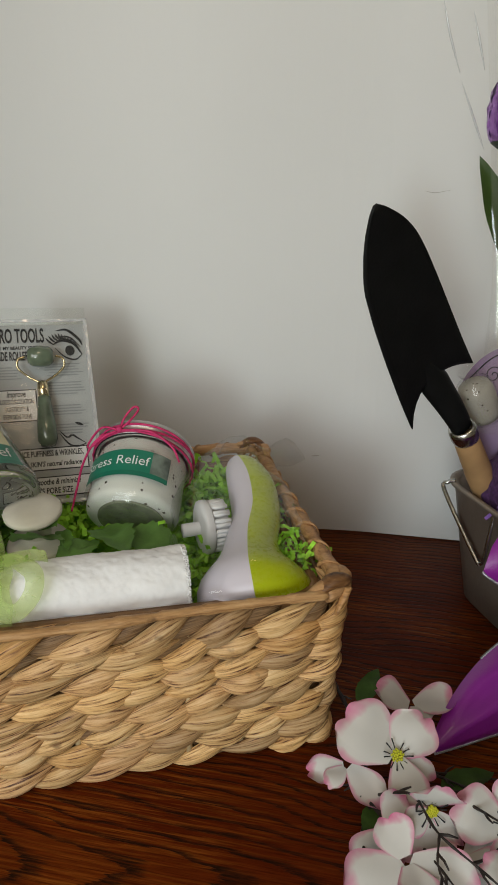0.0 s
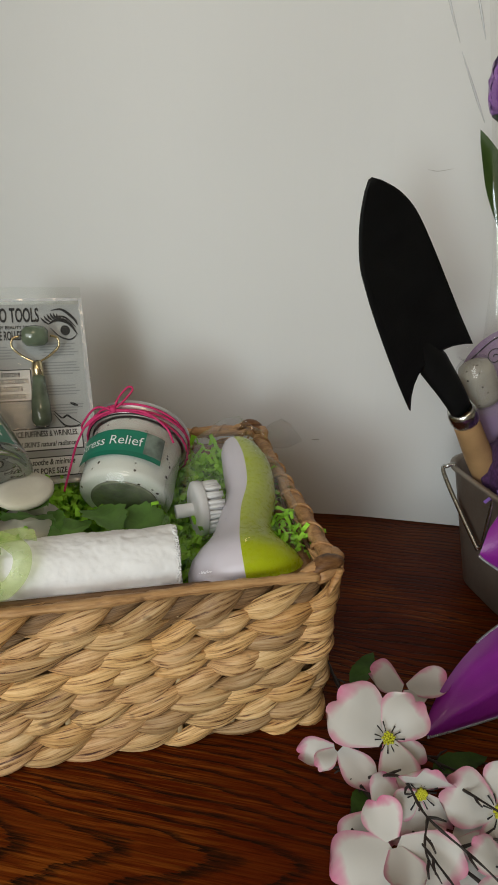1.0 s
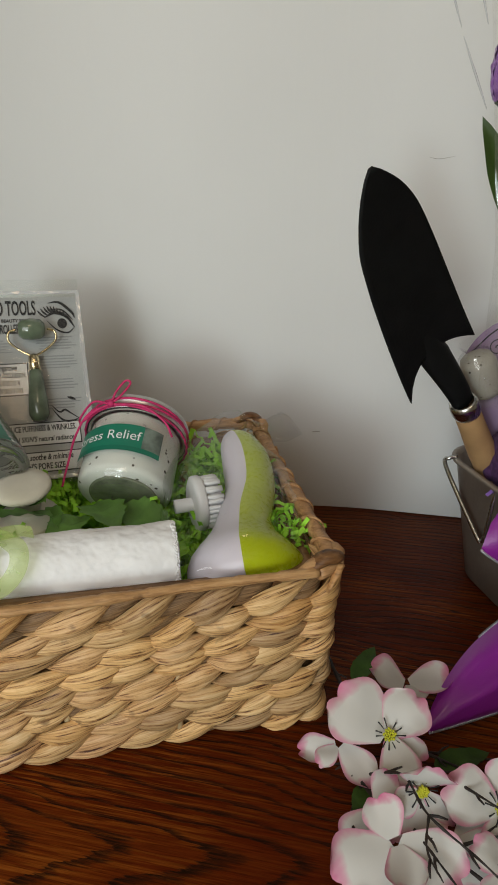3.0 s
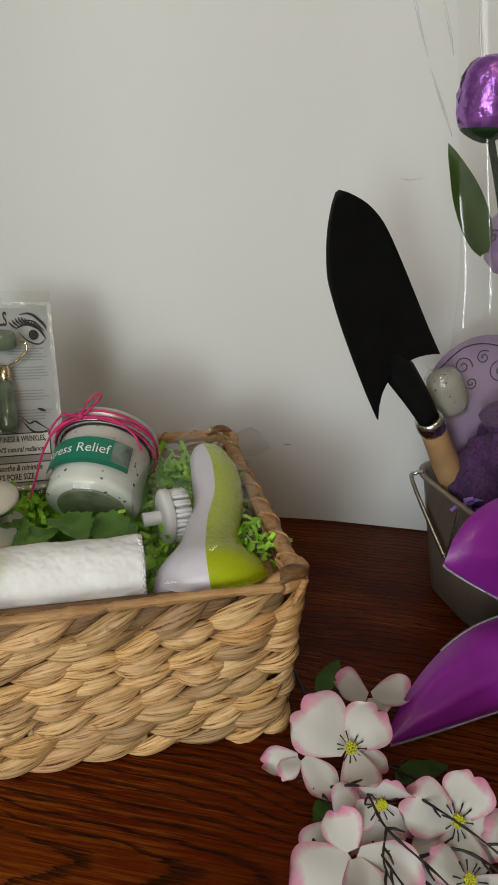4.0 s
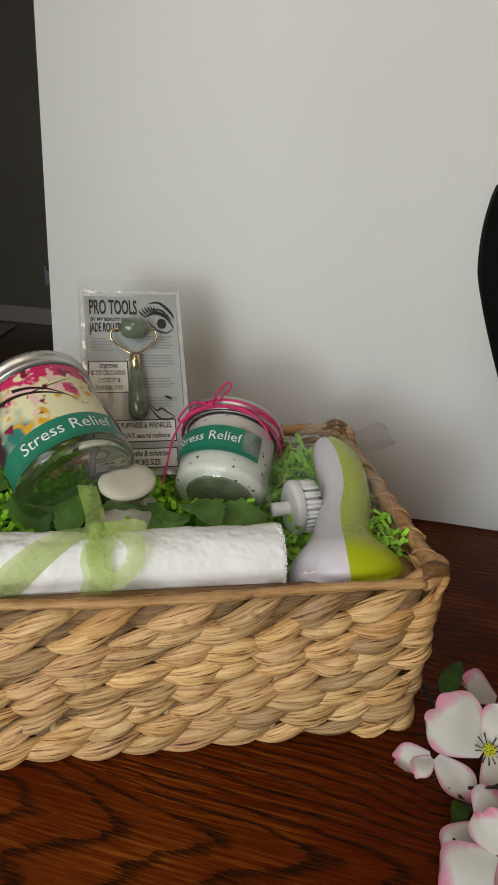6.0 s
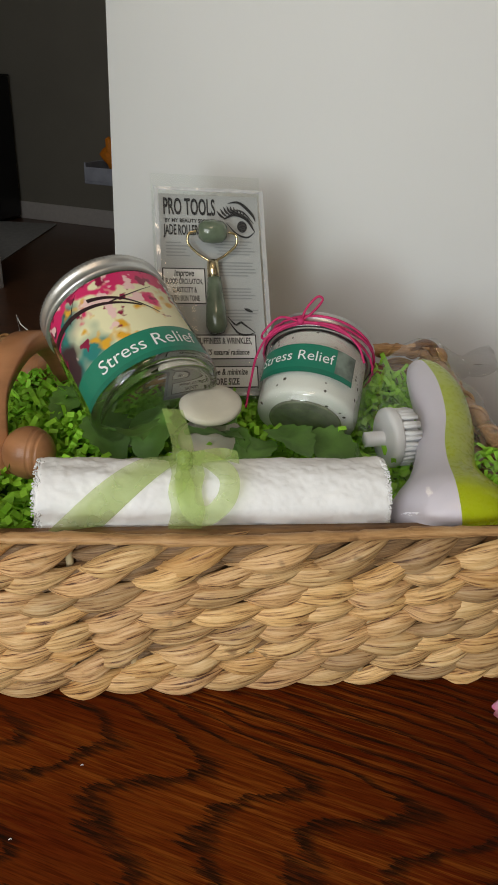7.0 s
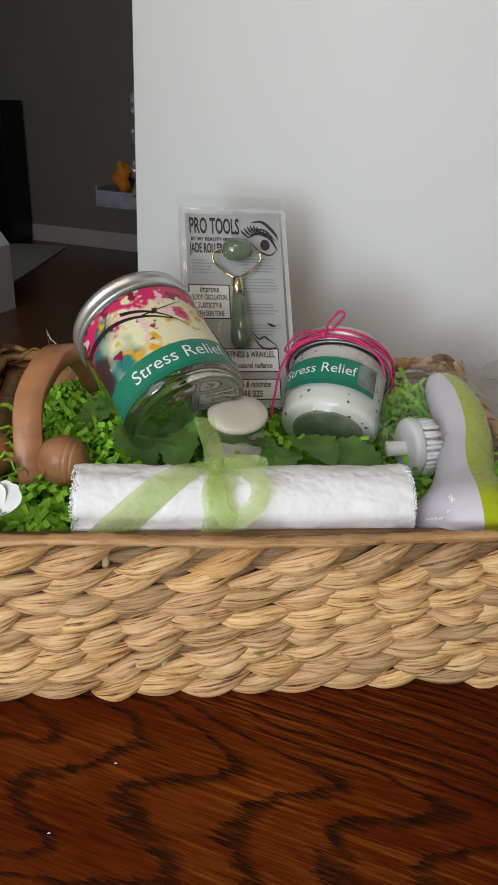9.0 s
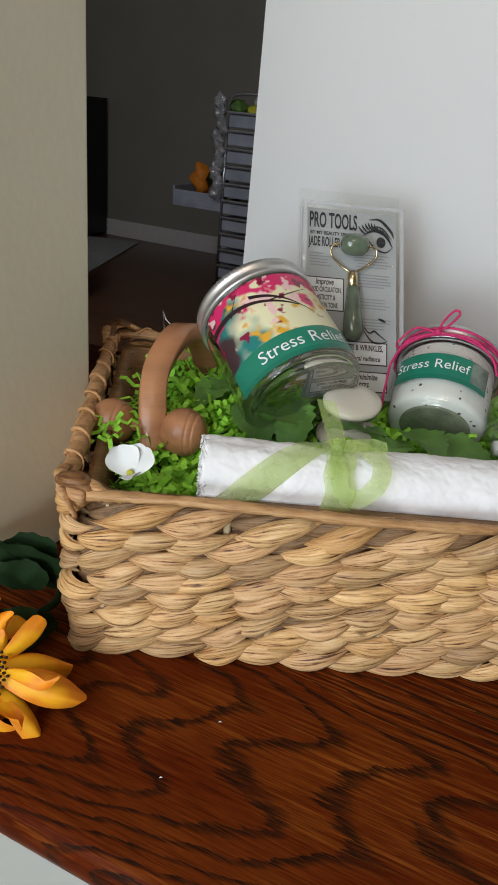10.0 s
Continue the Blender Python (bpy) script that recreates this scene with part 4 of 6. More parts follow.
# ---- ribbon, cord and basket contents ----
def ribbon_material():
    m, tree, p = shader("sheer_green_ribbon")
    p.inputs["Base Color"].default_value = (0.42, 0.55, 0.16, 1)
    p.inputs["Roughness"].default_value, p.inputs["Sheen Weight"].default_value = 0.4, 0.5
    out = tree.nodes["Material Output"]
    clear = tree.nodes.new("ShaderNodeBsdfTransparent")
    clear.inputs[0].default_value = (0.95, 1.0, 0.8, 1)
    mix = tree.nodes.new("ShaderNodeMixShader")
    n = node(tree, "ShaderNodeTexNoise", Scale=90.0, Detail=2.0)
    tree.links.new(coords(tree), n.inputs[0])
    tree.links.new(ramp(tree, n.outputs[0], [(0.3, (0.36,) * 3), (0.7, (0.46,) * 3)]), mix.inputs[0])
    tree.links.new(clear.outputs[0], mix.inputs[1]), tree.links.new(p.outputs[0], mix.inputs[2])
    tree.links.new(mix.outputs[0], out.inputs[0])
    return m


RIBBON = ribbon_material()


def strip(bm, points, sides, width):
    """A ribbon along points; sides gives its direction across at each point."""
    rows = []
    for p, s in zip(points, sides):
        s = Vector(s).normalized() * width / 2
        rows.append([bm.verts.new(p - s), bm.verts.new(Vector(p) - s / 3 + Vector((0, 0, 0.0004))), bm.verts.new(Vector(p) + s / 3 + Vector((0, 0, 0.0004))), bm.verts.new(Vector(p) + s)])
    for a, b in zip(rows, rows[1:]):
        for k in range(3):
            bm.faces.new((a[k], b[k], b[k + 1], a[k + 1]))


def towel_ribbon():
    r = 0.0278
    def at(phi, z, rr=r):
        return Vector((-rr * math.sin(radians(phi)), -rr * math.cos(radians(phi)), z))
    n = 24
    bm = bmesh.new()
    strip(bm, [at(-45 + 128 * k / n, 0.012 + 0.064 * (k / n) ** 1.15) for k in range(n + 1)], [(0, 0.25, 1)] * (n + 1), 0.031)
    part("ribbon_band", bm, RIBBON, TOWEL, "sheer yellow-green ribbon")
    bm = bmesh.new()
    strip(bm, [at(-50 + 170 * k / n, 0.0855 + 0.001 * math.sin(k)) for k in range(n + 1)], [(0, 0, 1)] * (n + 1), 0.019)
    part("ribbon_band", bm, RIBBON, TOWEL)
    # open loop standing off the towel, and two tails at the knot
    bm = bmesh.new()
    loop = arc_points([at(74, 0.086, 0.0285), at(62, 0.098, 0.032), at(42, 0.109, 0.034), at(20, 0.108, 0.034), at(2, 0.098, 0.032), at(6, 0.088, 0.03), at(34, 0.0845, 0.0285), at(70, 0.0835, 0.028)], 8)
    mid = at(34, 0.0965, 0.033)
    strip(bm, loop, [(p - mid) * (0.6 if k < 14 else 1.0) for k, p in enumerate(loop)], 0.0115)
    part("ribbon_loop", bm, RIBBON, TOWEL)
    bm = bmesh.new()
    tail = arc_points([at(76, 0.084, 0.028), at(94, 0.083, 0.034), at(104, 0.08, 0.044), at(108, 0.077, 0.054)], 6)
    strip(bm, tail, [(0.1, 0.1, 1)] * len(tail), 0.013)
    part("ribbon_tail", bm, RIBBON, TOWEL)
    bm = bmesh.new()
    tail = arc_points([at(74, 0.086, 0.028), at(80, 0.098, 0.0285), at(82, 0.108, 0.029), at(76, 0.116, 0.0285)], 6)
    strip(bm, tail, [(-1, 0.1, -0.2)] * len(tail), 0.008)
    part("ribbon_tail", bm, RIBBON, TOWEL)
    bm = bmesh.new()
    lathe(bm, [(0, -0.007), (0.004, -0.005), (0.005, 0), (0.004, 0.005), (0, 0.007)], 14, Matrix.Translation(at(74, 0.0845, 0.0275)) @ pose(0, 0, 0, 0, 80, 0))
    part("ribbon_knot", bm, RIBBON, TOWEL)


towel_ribbon()

# loose loops of pile at the towel's ends
rng = random.Random(21)
bm = bmesh.new()
for k in range(700):
    phi = radians(rng.uniform(-40, 140))
    z = rng.choice((rng.uniform(-0.002, 0.003), TOWEL_L + rng.uniform(-0.002, 0.001)))
    r = 0.0232 + rng.uniform(-0.0004, 0.0008)
    c = Vector((-r * math.sin(phi), -r * math.cos(phi), z))
    lathe(bm, [(0, -0.0007), (0.0007, 0), (0, 0.0007)], 5, Matrix.Translation(c))
tagged(part("terry_edge", bm, TERRY, TOWEL), kind="stuff")


def jar_cord():
    r, z0 = R2 * 1.045, H2 - 0.0115
    def ring(dz, amp, ph):
        return [Vector((r * math.sin(2 * math.pi * k / 60) * (1 + 0.012 * math.sin(3 * k + ph)), -r * math.cos(2 * math.pi * k / 60), z0 + dz + amp * math.sin(2 * math.pi * k / 60 + ph))) for k in range(60)]
    def at(a, z, rr=1.0):
        return Vector((r * rr * math.sin(radians(a)), -r * rr * math.cos(radians(a)), z))
    for dz, amp, ph in ((0, 0.003, 0.5), (0.003, 0.004, 1.9), (-0.002, 0.004, 3.2)):
        bm = bmesh.new()
        sweep(bm, ring(dz, amp, ph), 0.00095, 6, closed=True)
        part("cord_ring", bm, PINK, short, "hot pink cord")
    for pts in (
        [at(-38, z0, 1.03), at(-34, z0 + 0.01, 1.1), at(-26, z0 + 0.02, 1.14), at(-21, z0 + 0.018, 1.12), at(-28, z0 + 0.007, 1.08), at(-38, z0, 1.05)],
        [at(-38, z0, 1.03), at(-60, z0 + 0.006, 1.12), at(-80, z0 - 0.001, 1.15), at(-76, z0 - 0.008, 1.12), at(-55, z0 - 0.004, 1.08), at(-38, z0, 1.05)],
        [at(-38, z0, 1.04), at(-5, z0 - 0.002, 1.07), at(20, z0 - 0.009, 1.07), at(34, z0 - 0.018, 1.05)],
        [at(-40, z0, 1.04), at(-66, z0 - 0.004, 1.1), at(-82, z0 - 0.02, 1.14), at(-84, z0 - 0.045, 1.12), at(-82, z0 - 0.068, 1.1)],
    ):
        bm = bmesh.new()
        line = arc_points(pts, 9)
        sweep(bm, line, 0.00095, 6)
        part("cord_bow", bm, PINK, short)
    bm = bmesh.new()
    lathe(bm, [(0, -0.003), (0.0026, -0.0015), (0.003, 0.001), (0, 0.003)], 12, Matrix.Translation(at(-38, z0, 1.06)))
    part("cord_knot", bm, PINK, short)
    bm = bmesh.new()
    sweep(bm, [at(k * 6, H2 * 0.83, 0.972) for k in range(60)], 0.0007, 5, closed=True)
    part("seal_ring", bm, INK, short, "thin dark seal line")


jar_cord()

CREAM = plain("cream_ceramic", (0.62, 0.58, 0.48), 0.45, vary=0.08, scale=50)
WOOD = plain("oiled_beech", (0.42, 0.19, 0.085), 0.4, vary=0.14, scale=30, grain=(1, 1, 5), coat=0.15)
LAVENDER = plain("pale_lavender_plastic", (0.68, 0.64, 0.71), 0.3, vary=0.02, bump=0.02)
LIME = plain("lime_plastic", (0.42, 0.5, 0.012), 0.28, vary=0.04, bump=0.02)
WHITE_PLASTIC = plain("white_plastic", (0.78, 0.78, 0.78), 0.32, vary=0.02, bump=0.02)
BAG = film("clear_bag", (0.985, 0.99, 0.99), 0.0, 0.13, 0.04, 20.0, 0.6)
LEAF = plain("silk_leaf_green", (0.1, 0.22, 0.04), 0.55, vary=0.3, scale=60, random_tint=0.3)
LEAF_DARK = plain("dark_silk_leaf", (0.012, 0.03, 0.01), 0.6, vary=0.3, scale=60, spec=0.15)


def spool(m):
    root = thing("knob_massager", m, "cream waisted knob with two round discs standing in the shred", "massage knob")
    bm = bmesh.new()
    lathe(bm, [(0, 0), (0.017, 0), (0.022, 0.002), (0.024, 0.0052), (0.0222, 0.0084), (0.014, 0.0112), (0.0105, 0.015)], 40)
    part("lower_disc", bm, CREAM, root)
    bm = bmesh.new()
    lathe(bm, [(0.0108, 0.0148), (0.0104, 0.022), (0.0115, 0.0292)], 32)
    part("waist", bm, CREAM, root)
    bm = bmesh.new()
    lathe(bm, [(0.0113, 0.029), (0.019, 0.031), (0.0213, 0.0334), (0.0215, 0.036), (0.02, 0.0378), (0.011, 0.0386), (0, 0.0387)], 40)
    part("upper_disc", bm, CREAM, root)


spool(frame_of((-0.203, 0.123, 0.1265), (-0.06, -0.22, 0.97), (0, -1, 0)))


def sweep_bar(bm, points, width, thick, across):
    """A bar of rounded rectangular section; across is its width direction."""
    rings = []
    side = Vector(across).normalized()
    pts = [Vector(p) for p in points]
    for k, p in enumerate(pts):
        d = (pts[min(k + 1, len(pts) - 1)] - pts[max(k - 1, 0)]).normalized()
        s = (side - d * side.dot(d)).normalized()
        o = d.cross(s)
        ring = []
        for u, v in ((1, 0.7), (0.86, 1), (-0.86, 1), (-1, 0.7), (-1, -0.7), (-0.86, -1), (0.86, -1), (1, -0.7)):
            ring.append(bm.verts.new(p + s * (u * width / 2) + o * (v * thick / 2)))
        rings.append(ring)
    for a, b in zip(rings, rings[1:]):
        for j in range(8):
            bm.faces.new((a[j], a[(j + 1) % 8], b[(j + 1) % 8], b[j]))
    bm.faces.new(rings[0][::-1]), bm.faces.new(rings[-1])


def wooden_massager():
    root = thing("wooden_massager", Matrix.Identity(4), "arched wooden hand massager with four turned balls in green shred", "massager")
    bm = bmesh.new()
    pts = arc_points([(-0.346, 0.096, 0.118), (-0.349, 0.105, 0.141), (-0.35, 0.127, 0.166), (-0.34, 0.158, 0.183), (-0.329, 0.188, 0.18), (-0.321, 0.212, 0.16), (-0.317, 0.226, 0.135), (-0.316, 0.23, 0.118)], 7)
    sweep_bar(bm, pts, 0.0195, 0.0135, (1, 0.22, 0.0))
    part("arch_handle", bm, WOOD, root, smooth=True)
    for x, y, z in ((-0.3256, 0.1, 0.132), (-0.379, 0.114, 0.129), (-0.292, 0.222, 0.133), (-0.345, 0.236, 0.133)):
        bm = bmesh.new()
        prof = []
        for k in range(61):
            a = -math.pi / 2 + math.pi * k / 60
            r = 0.0178 * math.cos(a)
            if k in (36, 41):
                r -= 0.0009
            prof.append((max(r, 0.0), 0.0172 * math.sin(a)))
        prof[0], prof[-1] = (0, prof[0][1]), (0, prof[-1][1])
        lathe(bm, prof, 32, Matrix.Translation((x, y, z)) @ pose(0, 0, 0, 0, 90, -14))
        part("ball", bm, WOOD, root, "turned wooden ball with fine grooves")
    for a, b in (((-0.385, 0.1145, 0.129), (-0.32, 0.0985, 0.132)), ((-0.35, 0.2375, 0.133), (-0.288, 0.2205, 0.133))):
        bm = bmesh.new()
        sweep(bm, [a, b], 0.004, 10)
        part("axle", bm, WOOD, root)


wooden_massager()


def loft(bm, sections, sides=28, keep=None):
    """Skin over ellipses: (centre, across, upward) vectors with their half sizes in the lengths."""
    rings = []
    for c, u, v in sections:
        rings.append([bm.verts.new(c + u * math.cos(2 * math.pi * k / sides) + v * math.sin(2 * math.pi * k / sides)) for k in range(sides)])
    for a, b in zip(rings, rings[1:]):
        for k in range(sides):
            if keep is None or keep(k):
                bm.faces.new((a[k], a[(k + 1) % sides], b[(k + 1) % sides], b[k]))
    for ring, flip in ((rings[0], True), (rings[-1], False)):
        c = bm.verts.new(sum((v.co for v in ring), Vector()) / sides)
        for k in range(sides):
            if keep is None or keep(k):
                tri = (ring[k], ring[(k + 1) % sides], c)
                bm.faces.new(tri[::-1] if flip else tri)
    return rings


def face_brush():
    root = thing("cleaning_brush", Matrix.Identity(4), "lavender and lime body brush in a clear plastic bag", "brush")
    spine = arc_points([(-0.053, 0.032, 0.11), (-0.053, 0.044, 0.121), (-0.047, 0.077, 0.133), (-0.034, 0.114, 0.14), (-0.029, 0.15, 0.15), (-0.03, 0.178, 0.157), (-0.033, 0.196, 0.16)], 5)
    n = len(spine)
    widths = [0.034, 0.0385, 0.041, 0.0418, 0.0412, 0.039, 0.0348, 0.0295, 0.025, 0.0222, 0.0206, 0.0199, 0.0196, 0.0195, 0.0196, 0.0198, 0.02, 0.0202, 0.0204, 0.0205, 0.0203, 0.02, 0.0192, 0.0184, 0.0174, 0.0162, 0.0148, 0.0132, 0.0113, 0.009, 0.005]
    def sections(grow=0.0, rot=0.0):
        out = []
        for k, p in enumerate(spine):
            w = widths[min(len(widths) - 1, round(k * (len(widths) - 1) / (n - 1)))] + grow
            d = (spine[min(k + 1, n - 1)] - spine[max(k - 1, 0)]).normalized()
            u = Vector((1, 0, 0)) - d * d.x
            u.normalize()
            v = u.cross(d)
            if v.z < 0:
                v = -v
            u = u * math.cos(rot) - v * math.sin(rot)
            v = u.cross(d) * (1 if u.cross(d).z > 0 else -1)
            out.append((p, u * w, v * w * 0.82))
        return out
    bm = bmesh.new()
    loft(bm, sections(0, 0.0), 32, lambda k: not (k < 9 or k > 25))
    part("lavender_shell", bm, LAVENDER, root, "pale lavender half shell")
    bm = bmesh.new()
    loft(bm, sections(0, 0.0), 32, lambda k: k < 9 or k > 25)
    part("lime_shell", bm, LIME, root, "lime green half shell")
    # the brush head beside it
    m = frame_of((-0.094, 0.112, 0.135), (1, 0.12, 0.02), (0, -1, 0.3))
    bm = bmesh.new()
    lathe(bm, [(0, 0), (0.0055, 0), (0.0055, 0.014), (0.006, 0.0145)], 24, m)
    part("stem", bm, WHITE_PLASTIC, root, "short white stem")
    bm = bmesh.new()
    lathe(bm, [(0.0, 0.0135), (0.018, 0.0135), (0.0215, 0.015), (0.022, 0.0165), (0.022, 0.0205), (0.0212, 0.0215), (0, 0.0215)], 40, m)
    head = part("brush_plate", bm, WHITE_PLASTIC, root, "round white brush plate")
    bm = bmesh.new()
    rng = random.Random(4)
    for ringr, count in ((0.0192, 30), (0.0152, 24), (0.011, 17), (0.0066, 10)):
        for k in range(count):
            a = 2 * math.pi * k / count + rng.uniform(-0.05, 0.05)
            p = Vector((ringr * math.cos(a), ringr * math.sin(a), 0.021))
            q = p + Vector((rng.uniform(-1, 1) * 0.0006, rng.uniform(-1, 1) * 0.0006, 0.0135 + rng.uniform(-0.0006, 0.0006)))
            made = sweep(bm, [p, (p + q) / 2, q], [0.0018, 0.0019, 0.0019], 6, up=Vector((1, 0, 0)))
            bmesh.ops.transform(bm, matrix=m, verts=made)
    tagged(part("bristles", bm, WHITE_PLASTIC, head, "tufts of white bristles"), kind="stuff")
    # the clear bag
    bm = bmesh.new()
    bag = []
    bspine = arc_points([(-0.058, 0.03, 0.113), (-0.057, 0.05, 0.127), (-0.055, 0.085, 0.139), (-0.05, 0.12, 0.148), (-0.042, 0.15, 0.157), (-0.026, 0.166, 0.166), (-0.007, 0.162, 0.173), (0.012, 0.153, 0.182)], 5)
    bw = [0.044, 0.05, 0.052, 0.049, 0.042, 0.03, 0.016, 0.024]
    for k, p in enumerate(bspine):
        t = k / (len(bspine) - 1) * (len(bw) - 1)
        i = min(int(t), len(bw) - 2)
        w = bw[i] + (bw[i + 1] - bw[i]) * (t - i)
        d = (bspine[min(k + 1, len(bspine) - 1)] - bspine[max(k - 1, 0)]).normalized()
        u = (Vector((1, 0, 0)) - d * d.x).normalized()
        v = u.cross(d)
        v = v if v.z > 0 else -v
        flatten = 0.62 if t < 5 else 0.62 - 0.25 * (t - 5)
        bag.append((p, u * w, v * w * max(flatten, 0.12)))
    rings = loft(bm, bag, 40)
    for ring in rings:
        for v in ring:
            v.co += Vector((noise.noise(v.co * 55), noise.noise(v.co * 55 + Vector((9, 0, 0))), noise.noise(v.co * 55 + Vector((0, 9, 0))))) * 0.004
    part("clear_bag", bm, BAG, root, "crinkled clear plastic bag gathered at the top")


face_brush()


def leaf_mesh(length, width, fold=0.25, curl=0.3, teeth=0.0, name="leaf"):
    """A pointed leaf along x, folded along its middle, with a wavy or toothed edge."""
    bm = bmesh.new()
    n = 12
    rows = []
    for i in range(n + 1):
        u = i / n
        w = width / 2 * math.sin(math.pi * min(1, 0.03 + u * 0.97) ** 0.75) ** 0.8 * (1 + teeth * (1 if i % 2 else -1))
        z = -curl * length * u * u * 0.5
        row = []
        for t in (-1, -0.5, 0, 0.5, 1):
            row.append(bm.verts.new((u * length, w * t, z + abs(t) * w * fold + 0.03 * width * math.sin(i * 1.3 + t * 2))))
        rows.append(row)
    for a, b in zip(rows, rows[1:]):
        for k in range(4):
            bm.faces.new((a[k], b[k], b[k + 1], a[k + 1]))
    me = bpy.data.meshes.new(name)
    bm.to_mesh(me)
    bm.free()
    for f in me.polygons:
        f.use_smooth = True
    return me


LEAF_SHAPE = leaf_mesh(0.05, 0.036, 0.28, 0.35, 0.1)
LEAF_SHAPE.materials.append(LEAF)
for at, yaw, pitch, roll, size in (
    ((-0.285, 0.085, 0.135), -60, 20, 10, 0.9), ((-0.262, 0.062, 0.132), -75, -30, 0, 1.0), ((-0.245, 0.085, 0.14), -95, 30, 20, 0.95), ((-0.22, 0.07, 0.125), -30, -20, -25, 0.9),
    ((-0.205, 0.09, 0.13), -70, -25, 30, 0.8), ((-0.185, 0.075, 0.128), -110, 25, 10, 0.75), ((-0.155, 0.085, 0.122), -70, -10, 0, 0.95), ((-0.135, 0.075, 0.12), -40, 0, 15, 0.95),
    ((-0.115, 0.085, 0.12), -100, 15, -10, 0.9), ((-0.165, 0.07, 0.12), -120, -5, 0, 0.8), ((-0.3, 0.14, 0.13), -120, 10, 0, 0.8),
):
    leaf = new("silk_leaf", LEAF_SHAPE)
    leaf.matrix_world = pose(at[0], at[1] + 0.046, at[2] + 0.012, roll, pitch, yaw) @ Matrix.Scale(size, 4)
    tagged(leaf, "green fabric leaf lying among the paper shred", "artificial leaf", "leaves in the basket")


def petal_material(name, base, tip, edge, start, rough=0.6):
    """A petal whose margin is tinted; its UV runs along and across it."""
    m, tree, p = shader(name)
    t = tree.nodes.new("ShaderNodeTexCoord")
    s = tree.nodes.new("ShaderNodeSeparateXYZ")
    tree.links.new(t.outputs["UV"], s.inputs[0])
    far = tree.nodes.new("ShaderNodeMath")
    far.operation = "ABSOLUTE"
    tree.links.new(s.outputs[1], far.inputs[0])
    both = tree.nodes.new("ShaderNodeMath")
    both.operation, both.inputs[2].default_value = "SMOOTH_MAX", 0.15
    tree.links.new(s.outputs[0], both.inputs[0]), tree.links.new(far.outputs[0], both.inputs[1])
    n = node(tree, "ShaderNodeTexNoise", Scale=48.0, Detail=3.0)
    tree.links.new(t.outputs["Object"], n.inputs[0])
    a = tree.nodes.new("ShaderNodeMath")
    a.operation, a.inputs[1].default_value = "MULTIPLY_ADD", 0.95
    tree.links.new(n.outputs[0], a.inputs[0]), tree.links.new(both.outputs[0], a.inputs[2])
    half = tree.nodes.new("ShaderNodeMath")
    half.operation, half.inputs[1].default_value = "MULTIPLY", 0.55
    tree.links.new(a.outputs[0], half.inputs[0])
    c = ramp(tree, half.outputs[0], [(0.1, tuple(q * 0.92 for q in base)), (start, base), (start + 0.1, tip), (start + 0.24, edge)])
    tree.links.new(c, p.inputs["Base Color"])
    p.inputs["Roughness"].default_value = rough
    return m


WHITE_PETAL = petal_material("white_pink_petal", (0.6, 0.585, 0.55), (0.6, 0.32, 0.39), (0.56, 0.09, 0.23), 0.71)
YELLOW_PETAL = petal_material("golden_petal", (0.88, 0.44, 0.004), (0.88, 0.38, 0.005), (0.78, 0.24, 0.004), 0.55)
PALE_PETAL = plain("white_silk_petal", (0.76, 0.79, 0.77), 0.6, vary=0.04)
BARK = plain("dark_twig", (0.02, 0.013, 0.01), 0.6, vary=0.4, scale=90, bump=0.5)
STAMEN = plain("yellow_stamen", (0.55, 0.55, 0.03), 0.6, vary=0.2, scale=200)


def petal_mesh(length, width, cup, notch, seed, material):
    rng = random.Random(seed)
    bm = bmesh.new()
    n, k = 12, 10
    rows = []
    ph = rng.uniform(0, 6)
    for i in range(n + 1):
        u = i / n
        w = width / 2 * (0.13 + 0.87 * math.sin(math.pi * (0.08 + 0.82 * u) ** 1.25) ** 0.75)
        row = []
        for j in range(k + 1):
            t = 2 * j / k - 1
            x = length * u - notch * length * (1 - abs(t)) ** 2 * u**6 - 0.16 * length * abs(t) ** 2.5 * u**2
            z = cup * length * (u * u * 0.6 + 0.35 * t * t * u) - 0.12 * length * u**4 + 0.07 * length * math.sin(4 * u + 2.4 * t + ph) * u + 0.02 * length * math.sin(7 * t + 2 * ph) * u * u
            row.append((bm.verts.new((x, w * t, z)), (u, t)))
        rows.append(row)
    uv = bm.loops.layers.uv.verify()
    for a, b in zip(rows, rows[1:]):
        for j in range(k):
            quad = (a[j], b[j], b[j + 1], a[j + 1])
            for loop, q in zip(bm.faces.new([q[0] for q in quad]).loops, quad):
                loop[uv].uv = q[1]
    me = bpy.data.meshes.new("petal")
    bm.to_mesh(me)
    bm.free()
    for f in me.polygons:
        f.use_smooth = True
    me.materials.append(material)
    return me


WHITE_PETALS = [petal_mesh(0.038, 0.036, c, 0.14, s, WHITE_PETAL) for s, c in ((1, 0.3), (2, 0.15), (3, 0.42))]


VIEW_RIGHT = Vector((0.968, -0.25, 0.0))


